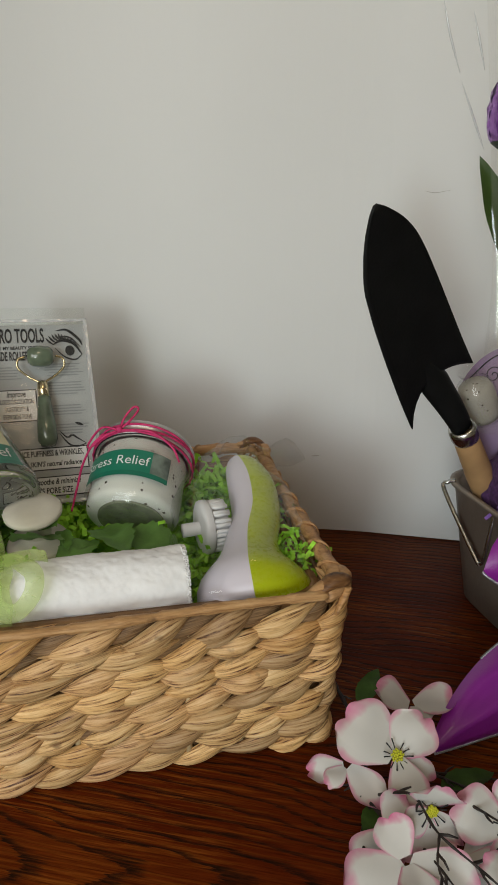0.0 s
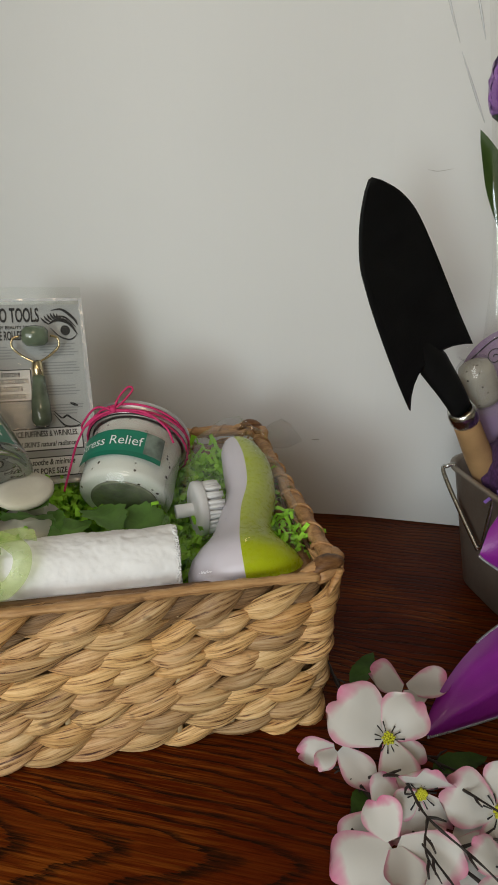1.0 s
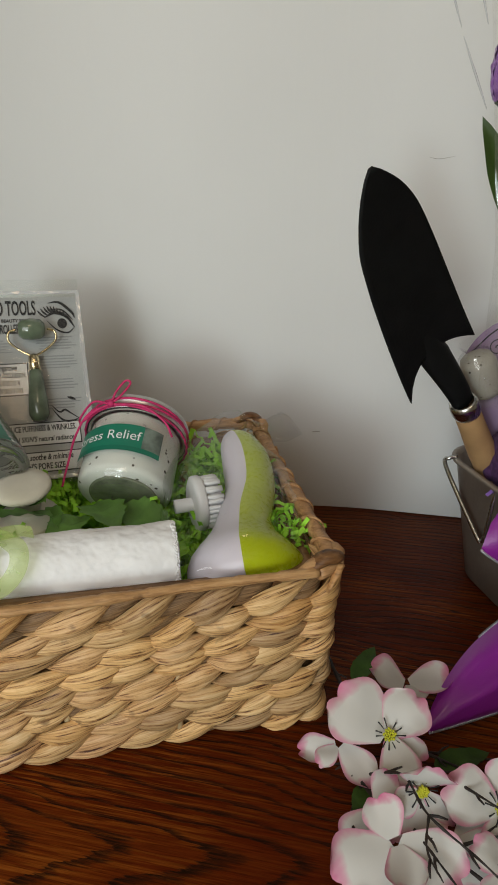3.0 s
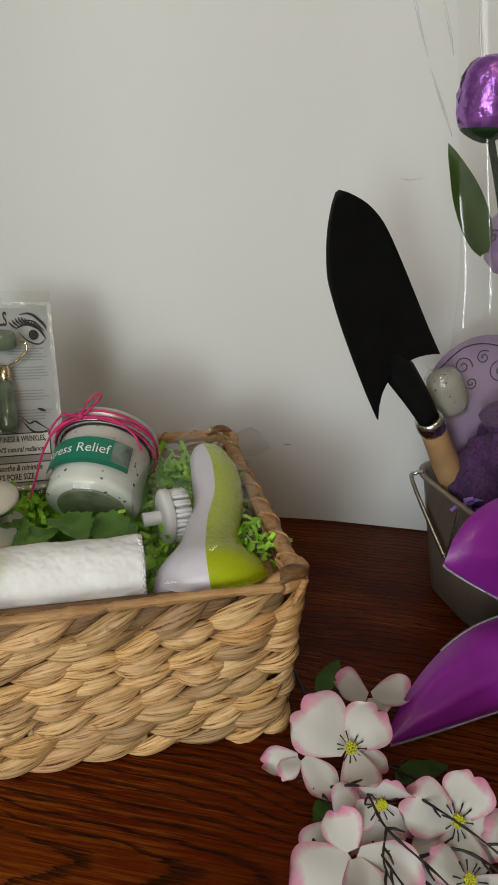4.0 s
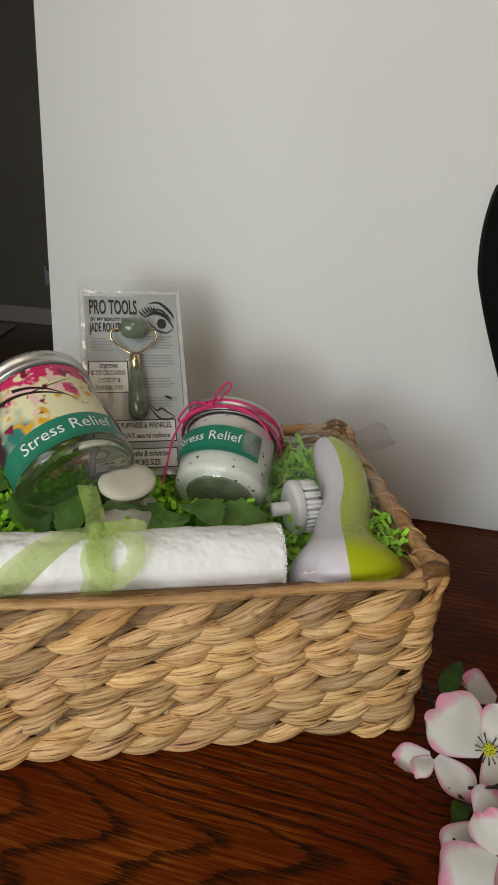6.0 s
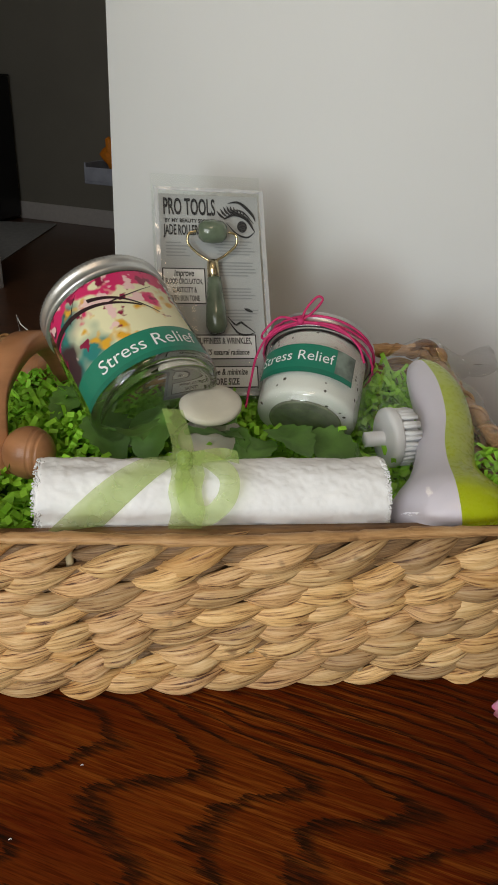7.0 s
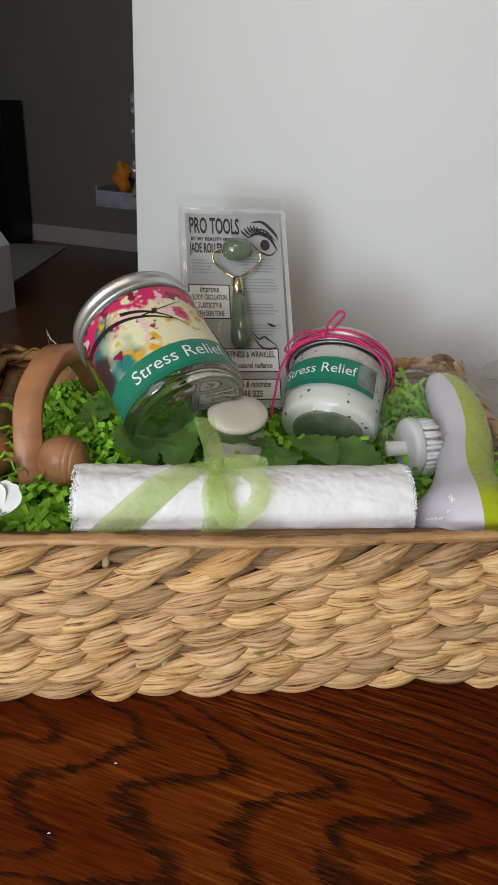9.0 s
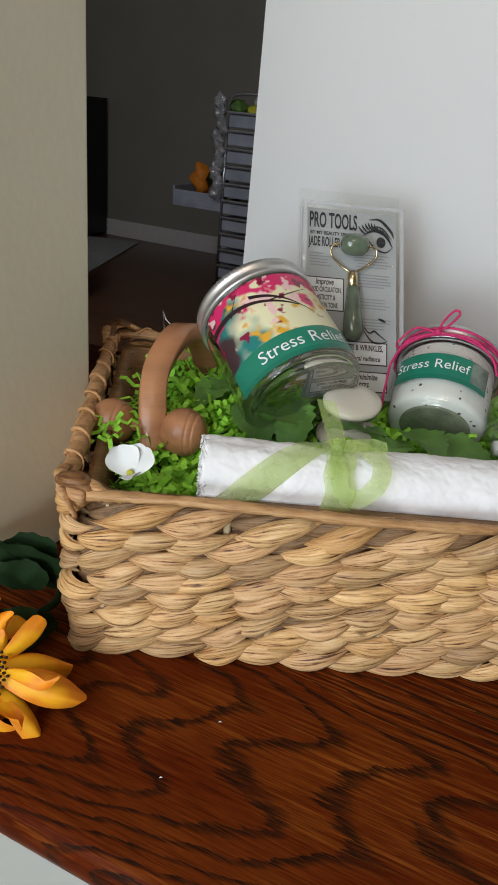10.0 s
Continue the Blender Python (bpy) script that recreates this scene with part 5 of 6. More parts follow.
def blossom(parent, at, facing, petals, heart=1.0, seed=0):
    """A flower facing one way; each petal has its angle from the right, its length and width in metres, and its lift."""
    rng = random.Random(seed)
    z = Vector(facing).normalized()
    x = (VIEW_RIGHT - z * VIEW_RIGHT.dot(z)).normalized()
    m = Matrix((x, z.cross(x), z)).transposed().to_4x4()
    m.translation = Vector(at)
    flower = new("flower")
    flower.empty_display_size = 0.01
    flower.parent, flower.matrix_basis = parent, m
    for k, (angle, length, width, lift) in enumerate(petals):
        ob = new("petal", rng.choice(WHITE_PETALS))
        ob.parent = flower
        ob.matrix_basis = pose(0, 0, 0, 0, 0, angle) @ pose(0.002, 0, 0.0007 * k, rng.uniform(-10, 10), -lift, 0) @ Matrix.Diagonal((length / 0.042, width / 0.039, length / 0.042, 1))
    if not heart:
        return flower
    bm = bmesh.new()
    for k in range(22):
        a, r = k * 2.4, 0.00085 * math.sqrt(k)
        lathe(bm, [(0, 0), (0.0009, 0.0006), (0.0008, 0.0024), (0, 0.003)], 7, Matrix.Translation((heart * r * math.cos(a), heart * r * math.sin(a), 0.0025)))
    part("flower_centre", bm, STAMEN, flower, "yellow-green flower centre")
    for k in range(11):
        bm = bmesh.new()
        a = 2 * math.pi * k / 11 + rng.uniform(-0.2, 0.2)
        d = Vector((math.cos(a), math.sin(a), 0))
        sweep(bm, [d * 0.0045 + Vector((0, 0, 0.003)), d * 0.007 + Vector((0, 0, 0.0044)), d * rng.uniform(0.0085, 0.0105) + Vector((0, 0, 0.005))], [0.0003, 0.0004, 0.00055], 5)
        part("stamen", bm, INK, flower, "dark stamen")
    return flower


BRANCH_LEAF = leaf_mesh(0.055, 0.022, 0.2, 0.2, 0.03)
BRANCH_LEAF.materials.append(plain("olive_silk_leaf", (0.035, 0.075, 0.012), 0.6, vary=0.3, scale=60, spec=0.2))


def blossom_branch():
    root = thing("blossom_branch", Matrix.Identity(4), "artificial branch with white pink-edged dogwood flowers lying on the ledge", "artificial flowers")
    for pts, r in (
        ([(0.022, 0.07, 0.008), (0.02, 0.03, 0.01), (0.012, -0.02, 0.012), (0.0, -0.06, 0.014), (0.014, -0.1, 0.02), (0.04, -0.15, 0.022), (0.07, -0.21, 0.02)], 0.0022),
        ([(0.012, -0.02, 0.012), (0.045, -0.045, 0.016), (0.075, -0.08, 0.018), (0.09, -0.12, 0.02)], 0.0016),
        ([(0.0, -0.06, 0.014), (-0.016, -0.085, 0.012), (-0.014, -0.12, 0.014), (0.0, -0.17, 0.016)], 0.0016),
        ([(0.014, -0.1, 0.02), (0.01, -0.125, 0.034), (0.016, -0.15, 0.032)], 0.0013),
        ([(0.03, -0.12, 0.022), (0.055, -0.13, 0.034), (0.08, -0.16, 0.03), (0.11, -0.18, 0.02)], 0.0014),
        ([(0.004, -0.062, 0.022), (0.012, -0.088, 0.046), (0.012, -0.12, 0.05), (0.03, -0.15, 0.044), (0.05, -0.18, 0.03)], 0.0013),
        ([(0.012, -0.12, 0.05), (0.004, -0.135, 0.045), (0.006, -0.15, 0.04)], 0.001),
        ([(0.03, -0.07, 0.03), (0.04, -0.1, 0.046), (0.062, -0.14, 0.048), (0.085, -0.165, 0.03)], 0.0012),
        ([(0.006, -0.04, 0.013), (-0.012, -0.04, 0.012), (-0.024, -0.03, 0.011)], 0.0012),
        ([(0.045, -0.045, 0.016), (0.07, -0.05, 0.012), (0.1, -0.055, 0.006)], 0.0012),
    ):
        bm = bmesh.new()
        line = arc_points(pts, 7)
        sweep(bm, line, [0.78 * r * (1 - 0.5 * k / len(line)) * (1 + 0.25 * math.sin(k * 1.7)) for k in range(len(line))], 7)
        for k in range(4, len(line) - 2, 5):
            d = (line[k + 1] - line[k]).normalized()
            q = (d + d.cross(Vector((0, 0, 1))) * (0.9 if k % 2 else -0.9) + Vector((0, 0, 0.3))).normalized()
            sweep(bm, [line[k], line[k] + q * 0.005, line[k] + q * 0.0085 + d * 0.002], [0.0009, 0.0008, 0.0005], 6)
        part("twig", bm, BARK, root, "dark brown twig")
    for seed, (at, facing, heart, petals) in enumerate((
        ((0.0205, -0.05, 0.038), (-0.22, -0.58, 0.78), 1.0, ((143, 0.048, 0.05, 4), (50, 0.036, 0.038, 10), (322, 0.028, 0.022, -6), (283, 0.042, 0.028, 20))),
        ((0.0195, -0.096, 0.042), (-0.1, -0.92, 0.36), 0.8, ((268, 0.03, 0.034, 6), (84, 0.026, 0.036, 38), (318, 0.03, 0.014, 4), (205, 0.022, 0.02, 14))),
        ((0.0605, -0.113, 0.035), (-0.05, -0.65, 0.75), 0.9, ((62, 0.032, 0.034, 12), (342, 0.036, 0.032, 2), (266, 0.033, 0.032, 6), (160, 0.038, 0.036, 2))),
        ((-0.004, -0.116, 0.03), (-0.2, -0.5, 0.84), 0.0, ((214, 0.044, 0.044, 4), (332, 0.044, 0.04, 8), (285, 0.034, 0.026, 24), (110, 0.026, 0.026, -8))),
        ((0.06, 0.006, 0.026), (0.1, -0.12, 1.0), 0.0, ((160, 0.032, 0.032, 8), (8, 0.036, 0.034, 4), (290, 0.02, 0.022, 6))),
        ((-0.006, -0.032, 0.02), (-0.3, -0.5, 0.8), 0.0, ((190, 0.03, 0.02, 4), (225, 0.022, 0.016, 20), (312, 0.04, 0.024, 6))),
        ((0.033, -0.116, 0.022), (0.0, -0.5, 0.86), 0.0, ((30, 0.028, 0.024, 8), (290, 0.03, 0.026, 4), (345, 0.026, 0.022, 20))),
        ((0.052, -0.142, 0.026), (0.0, -0.45, 0.88), 0.8, ((150, 0.026, 0.024, 6), (240, 0.03, 0.03, 6), (325, 0.03, 0.03, 6))),
        ((0.0, -0.084, 0.018), (-0.4, -0.5, 0.76), 0.0, ((232, 0.032, 0.03, 8), (300, 0.024, 0.018, 24), (60, 0.024, 0.022, 0))),
        ((0.1, -0.13, 0.024), (0.1, -0.4, 0.9), 0.9, ((80, 0.034, 0.032, 6), (170, 0.034, 0.032, 8), (260, 0.034, 0.032, 6), (350, 0.034, 0.032, 8))),
    )):
        blossom(root, at, facing, petals, heart, seed)
    for at, yaw, pitch, size in (((0.05, -0.062, 0.016), 14, 2, 0.85), ((0.03, 0.03, 0.014), 48, -14, 0.75), ((0.0, -0.062, 0.014), -120, -4, 0.5)):
        ob = new("leaf", BRANCH_LEAF)
        ob.parent, ob.matrix_basis = root, pose(*at, 0, pitch, yaw) @ Matrix.Scale(size, 4)


blossom_branch()

# small white silk flower in the basket
flower = thing("silk_flower", frame_of((-0.352, 0.024, 0.136), (-0.1, -0.55, 0.8), (0, -1, 0)), "white fabric hydrangea floret lying on green shred", "artificial flower")
shape = petal_mesh(0.021, 0.022, 0.25, 0.05, 7, PALE_PETAL)
for k, (a, t) in enumerate(((63, 8), (117, 12), (285, 45))):
    ob = new("petal", shape)
    ob.parent, ob.matrix_basis = flower, pose(0, 0, 0.0004 * k, 0, 0, a) @ pose(0, 0, 0, 0, -t, 0) @ Matrix.Scale(1.0 if k < 2 else 0.62, 4)
bm = bmesh.new()
lathe(bm, [(0, 0), (0.0022, 0.001), (0.002, 0.003), (0, 0.0038)], 12)
part("flower_centre", bm, STAMEN, flower)


def sunflower():
    root = thing("sunflower", Matrix.Identity(4), "golden artificial sunflower lying on the oak ledge beside the basket", "artificial flower")
    petals = [petal_mesh(0.052, 0.023, c, 0.0, s, YELLOW_PETAL) for s, c in ((21, 0.3), (22, -0.4), (23, 0.5), (24, -0.7))]
    m = frame_of((-0.43, -0.04, 0.03), (-0.1, -0.75, 0.65), (0, 0, -1))
    rng = random.Random(8)
    for layer, (count, tilt, size) in enumerate(((9, 0, 1.0), (8, 22, 0.85), (7, 40, 0.6))):
        for k in range(count):
            ob = new("petal", rng.choice(petals))
            ob.parent = root
            a = (k + 0.5 * layer) * 360 / count + rng.uniform(-8, 8)
            ob.matrix_basis = m @ pose(0, 0, 0, 0, 0, a) @ pose(0.012, 0, 0.001 * layer, rng.uniform(-60, 60), -tilt + rng.uniform(-15, 50), 0) @ Matrix.Diagonal((size * rng.uniform(0.95, 1.3), size * 0.9, size, 1))
            rise = (ob.matrix_basis.to_3x3() @ Vector((1, 0, 0))).normalized().z
            if rise > 0.25:
                ob.matrix_basis = ob.matrix_basis @ Matrix.Diagonal((0.55, 0.8, 0.55, 1))
    bm = bmesh.new()
    for k in range(150):
        a, r = k * 2.39996, 0.0016 * math.sqrt(k)
        lathe(bm, [(0, 0), (0.001, 0.0006), (0.0008, 0.003), (0, 0.0038)], 6, m @ Matrix.Translation((r * math.cos(a), r * math.sin(a), 0.002 + 0.003 * math.cos(r * 80))))
    part("seed_head", bm, BARK, root, "dark brown seed head")
    bm = bmesh.new()
    sweep(bm, arc_points([(-0.424, -0.025, 0.028), (-0.42, 0.01, 0.022), (-0.405, 0.04, 0.02), (-0.41, 0.075, 0.01)], 6), 0.003, 8)
    part("stem", bm, LEAF_DARK, root, "dark green stem")
    shape = leaf_mesh(0.075, 0.05, 0.2, 0.4, 0.04, "dark_leaf")
    shape.materials.append(LEAF_DARK)
    for at, rx, ry, rz, s in (((-0.402, 0.035, 0.035), 50, -60, 200, 0.85), ((-0.405, 0.03, 0.02), 30, 10, 215, 0.8), ((-0.41, 0.05, 0.03), 70, -30, 170, 0.8), ((-0.405, 0.02, 0.05), 80, -20, 185, 0.6), ((-0.398, 0.012, 0.028), 75, 25, 200, 0.8), ((-0.404, -0.004, 0.045), 85, 40, 190, 0.75), ((-0.4, 0.03, 0.07), 80, 5, 190, 0.7)):
        ob = new("leaf", shape)
        ob.parent, ob.matrix_basis = root, pose(*at, rx, ry, rz) @ Matrix.Scale(s, 4)


sunflower()

# white plastic tag loop on the back rim
bm = bmesh.new()
sweep(bm, [(-0.3585, 0.262, 0.156), (-0.3605, 0.262, 0.176), (-0.3575, 0.261, 0.168), (-0.352, 0.26, 0.163)], 0.0005, 6)
tag = thing("plastic_tag", Matrix.Identity(4), "tiny bent white plastic tag loop on the rim", "tag")
part("loop", bm, WHITE_PLASTIC, tag)

# specks of lint on the ledge
for x, y in ((-0.284, -0.039), (-0.316, -0.081)):
    t = thing("lint_speck", Matrix.Translation((x, y, 0.0004)), "tiny white speck of lint on the oak ledge", "lint")
    bm = bmesh.new()
    sweep(bm, [(-0.0009, 0, 0), (0, 0.0004, 0.0003), (0.0009, 0.0002, 0)], [0.0002, 0.0004, 0.0002], 6)
    part("fibre", bm, WHITE_PLASTIC, t)

# ---- garden gift bucket ----
BLACK = plain("black_powder_coat", (0.006, 0.0065, 0.0065), 0.5, vary=0.2, scale=50, fine=500, spec=0.22)
STEEL = plain("bright_steel_wire", (0.6, 0.6, 0.58), 0.25, 1.0, vary=0.1)
BAMBOO = plain("pale_turned_wood", (0.5, 0.3, 0.14), 0.5, vary=0.15, scale=30, grain=(1, 1, 0.2))
GALV = plain("dull_galvanised_tin", (0.26, 0.215, 0.175), 0.42, 0.3, vary=0.14, scale=20)
PURPLE = plain("purple_satin", (0.27, 0.02, 0.3), 0.34, vary=0.15, scale=12, bump=0.25, coat=0.15, fine=700.0)
PURPLE_DARK = plain("dark_purple_fleece", (0.075, 0.026, 0.1), 0.95, vary=0.45, scale=350, bump=1.0, sheen=0.05, fine=600.0)
PURPLE_FOIL = plain("purple_foil", (0.36, 0.13, 0.52), 0.24, 0.65, vary=0.25, scale=90, bump=1.0, fine=160)
PURPLE_SHRED = plain("purple_paper_shred", (0.22, 0.11, 0.42), 0.6, vary=0.3, scale=60)
LILAC = plain("lilac_card", (0.36, 0.25, 0.41), 0.5, vary=0.06)
ZIP = plain("silver_zip", (0.5, 0.5, 0.55), 0.3, 0.8, vary=0.2, scale=300)
SOAP = salt_material((0.4, 0.37, 0.32))


def from_axes(origin, x, up):
    x = Vector(x).normalized()
    z = (Vector(up) - x * Vector(up).dot(x)).normalized()
    y = z.cross(x)
    m = Matrix((x, y, z)).transposed().to_4x4()
    m.translation = Vector(origin)
    return m


def trowel():
    axis, nrm = Vector((-0.53765, -0.29664, 0.78926)), Vector((-0.22542, 0.95252, 0.20467))
    side = axis.cross(nrm)
    m = Matrix((side, axis, -nrm)).transposed().to_4x4()
    m.translation = Vector((0.1548, 0.1352, 0.1992))
    root = thing("garden_trowel", m, "black garden trowel with pale wooden handle standing in the tub", "trowel")
    # blade outline: distance from the collar, half widths on either side
    n = 34
    bm = bmesh.new()
    layers = []
    for back in (0, 1):
        rows = []
        for i in range(n + 1):
            u = i / n
            y = 0.227 - 0.178 * u
            u = np.array([u + min(0.05, u, 1 - u) * q for q in (-1, -0.5, 0, 0.5, 1)])
            left = np.mean(np.interp(u, (0, 0.02, 0.127, 0.29, 0.48, 0.66, 0.9, 1), (0.0015, 0.006, 0.0178, 0.03, 0.0352, 0.0382, 0.0411, 0.0415)))
            left = float(left)
            right = np.mean(np.interp(u, (0, 0.03, 0.073, 0.17, 0.28, 0.45, 0.83, 1), (0.0015, 0.007, 0.0128, 0.0215, 0.0258, 0.0275, 0.03, 0.0318)))
            right, u = float(right), i / n
            row = []
            for j in range(13):
                t = 2 * j / 12 - 1
                x = t * (left if t > 0 else right)
                dip = 0.0075 * (1 - (x / 0.042) ** 2) * min(1, u * 3 + 0.1)
                yy = y + 0.012 * u**8 * (1 - min(1, abs(t)) ** 2) - 0.013 * u**10 * (abs(t) ** 4 if t > 0 else 0)
                row.append(bm.verts.new((x, yy, -dip - 0.0022 * back)))
            rows.append(row)
        layers.append(rows)
    for rows, flip in zip(layers, (False, True)):
        for a, b in zip(rows, rows[1:]):
            for j in range(12):
                quad = (a[j], a[j + 1], b[j + 1], b[j])
                bm.faces.new(quad if flip else quad[::-1])
    rim = lambda rows: [r[0] for r in rows] + rows[-1][1:] + [r[12] for r in rows[-2::-1]] + rows[0][11:0:-1]
    a, b = rim(layers[0]), rim(layers[1])
    for k in range(len(a)):
        j = (k + 1) % len(a)
        bm.faces.new((a[k], a[j], b[j], b[k]))
    bmesh.ops.recalc_face_normals(bm, faces=bm.faces)
    part("blade", bm, BLACK, root, "black coated scoop blade")
    bm = bmesh.new()
    sweep(bm, arc_points([(0.006, 0.1, -0.0105), (0.005, 0.075, -0.0118), (0.003, 0.052, -0.0105), (0.0015, 0.03, -0.0045), (0.0008, 0.012, 0.0), (0, -0.002, 0)], 4), [float(np.interp(k, (0, 4, 8, 12, 16, 20), (0.002, 0.009, 0.0135, 0.012, 0.0108, 0.0098))) for k in range(21)], 16, 0.55, up=Vector((0, 0, 1)))
    part("neck", bm, BLACK, root, "black socket")
    turn = Matrix.Translation((0, -0.008, 0)) @ pose(0, 0, 0, 90, 0, 0)
    bm = bmesh.new()
    lathe(bm, [(0.0098, -0.008), (0.0118, -0.0075), (0.0126, -0.002), (0.0126, 0.004), (0.0118, 0.008), (0.0108, 0.009)], 28, turn)
    part("collar", bm, STEEL, root, "bright steel collar")
    bm = bmesh.new()
    lathe(bm, [(0.0108, 0.0085), (0.0114, 0.012), (0.0118, 0.03), (0.0128, 0.06), (0.0125, 0.09), (0.011, 0.108), (0, 0.112)], 28, turn)
    part("handle", bm, BAMBOO, root, "turned pale wooden handle")


trowel()


def rounded(x0, y0, x1, y1, r, z, steps=8):
    out = []
    for cx, cy, a0 in ((x1 - r, y0 + r, -90), (x1 - r, y1 - r, 0), (x0 + r, y1 - r, 90), (x0 + r, y0 + r, 180)):
        for k in range(steps + 1):
            a = radians(a0 + 90 * k / steps)
            out.append(Vector((cx + r * math.cos(a), cy + r * math.sin(a), z)))
    return out


def bucket():
    root = thing("tin_bucket", Matrix.Identity(4), "dull grey metal tub with wire handles on the oak ledge", "bucket")
    bm = bmesh.new()
    loops = [rounded(0.202 + i, 0.072 + i, 0.402 - i, 0.205 - i, 0.045, z) for i, z in ((0.004, 0.001), (0.0, 0.004), (-0.015, 0.119), (-0.0185, 0.121), (-0.0185, 0.124), (-0.015, 0.125), (-0.0125, 0.122), (0.004, 0.008))]
    vs = [[bm.verts.new(p) for p in line] for line in loops]
    n = len(vs[0])
    for a, b in zip(vs, vs[1:]):
        for k in range(n):
            bm.faces.new((a[k], a[(k + 1) % n], b[(k + 1) % n], b[k]))
    bm.faces.new(vs[0][::-1]), bm.faces.new(vs[-1])
    part("tub", bm, GALV, root)
    bm = bmesh.new()
    pts = arc_points([(0.188, 0.188, 0.126), (0.181, 0.19, 0.124), (0.177, 0.188, 0.116), (0.184, 0.135, 0.07), (0.1855, 0.128, 0.066), (0.187, 0.125, 0.072), (0.188, 0.122, 0.1), (0.189, 0.12, 0.121)], 6)
    sweep(bm, pts, 0.0021, 8)
    part("wire_handle", bm, STEEL, root, "bent bright wire handle")
    # purple shred filling
    rng = random.Random(31)
    me = bpy.data.meshes.new("purple_shred")
    bm = bmesh.new()
    for _ in range(700):
        shred_strip(bm, rng, (rng.uniform(0.215, 0.385), rng.uniform(0.088, 0.185), 0.108 + rng.uniform(-0.006, 0.014)))
    bm.faces.new([bm.verts.new(p) for p in rounded(0.195, 0.065, 0.409, 0.212, 0.045, 0.103, 4)])
    bm.to_mesh(me)
    bm.free()
    me.materials.append(PURPLE_SHRED)
    tagged(new("purple_shred", me), "purple crinkled paper shred filling the tin tub", "paper shred", kind="stuff")


bucket()


def blob(bm, centre, size, rough=0.15, scale=18.0, steps=28, m=None):
    """A soft lump: a ball with folds."""
    made = bmesh.ops.create_uvsphere(bm, u_segments=steps, v_segments=steps // 2, radius=1)["verts"]
    for v in made:
        d = v.co.normalized()
        k = 1 + rough * noise.noise(Vector((d.x * size[0], d.y * size[1], d.z * size[2])) * scale + Vector(centre) * 7)
        v.co = Vector((d.x * size[0], d.y * size[1], d.z * size[2])) * k
    bmesh.ops.transform(bm, matrix=Matrix.Translation(centre) @ (m or Matrix.Identity(4)), verts=made)
    return made


# fleece, soap, card and tulip standing in the tub
t = thing("purple_fleece", Matrix.Identity(4), "dark purple fleece cloth bunched in the tin tub", "cloth")
bm = bmesh.new()
blob(bm, (0.236, 0.138, 0.152), (0.034, 0.028, 0.045), 0.55, 46, 56)
blob(bm, (0.262, 0.13, 0.175), (0.05, 0.03, 0.052), 0.5, 42, 56)
blob(bm, (0.214, 0.15, 0.138), (0.018, 0.02, 0.03), 0.5, 46, 48)
part("cloth_folds", bm, PURPLE_DARK, t)

soap = thing("wrapped_soap", frame_of((0.194, 0.16, 0.198), (-0.5, -0.1, 0.86), (-0.3, -1, 0.2)) @ Matrix.Scale(0.72, 4), "white bar with dark flecks in clear wrap standing in the tub", "soap")
bm = bmesh.new()
lathe(bm, [(0, 0), (0.019, 0.002), (0.022, 0.01), (0.022, 0.044), (0.019, 0.052), (0, 0.054)], 32)
part("bar", bm, SOAP, soap, "white bar with dark flecks")
bm = bmesh.new()
lathe(bm, [(0.0, -0.002), (0.021, 0.0), (0.0245, 0.01), (0.0245, 0.046), (0.021, 0.055), (0.008, 0.062), (0.014, 0.074)], 32)
for v in bm.verts:
    v.co += Vector((noise.noise(v.co * 90), noise.noise(v.co * 90 + Vector((5, 0, 0))), 0)) * 0.0015
part("wrap", bm, BAG, soap, "clear plastic wrap")

card = thing("lilac_card", frame_of((0.235, 0.17, 0.14), (0.1, 0.12, 1), (-0.25, -1, 0.1)), "lilac printed card with dark scrollwork standing in the tub", "card")
bm = bmesh.new()
lathe(bm, [(0, 0.0), (0.062, 0.0), (0.062, 0.001), (0, 0.001)], 40, Matrix.Translation((0, 0, 0.06)) @ pose(0, 0, 0, 90, 0, 0))
part("sheet", bm, LILAC, card)
bm = bmesh.new()
for k, (cx, cz, r) in enumerate(((-0.03, 0.09, 0.009), (-0.012, 0.1, 0.007), (0.006, 0.088, 0.011), (-0.04, 0.07, 0.007), (-0.02, 0.075, 0.006), (0.025, 0.1, 0.009))):
    pts = [(cx + r * (1 - j / 26) * math.cos(j * 0.42 + k), -0.0016, cz + r * (1 - j / 26) * math.sin(j * 0.42 + k)) for j in range(24)]
    sweep(bm, pts, 0.0005, 5, up=Vector((0, 1, 0)))
sweep(bm, arc_points([(-0.055, -0.0016, 0.082), (-0.03, -0.0016, 0.108), (0.0, -0.0016, 0.112), (0.04, -0.0016, 0.1)], 8), 0.0006, 5, up=Vector((0, 1, 0)))
part("scrollwork", bm, INK, card, "dark printed scrollwork")


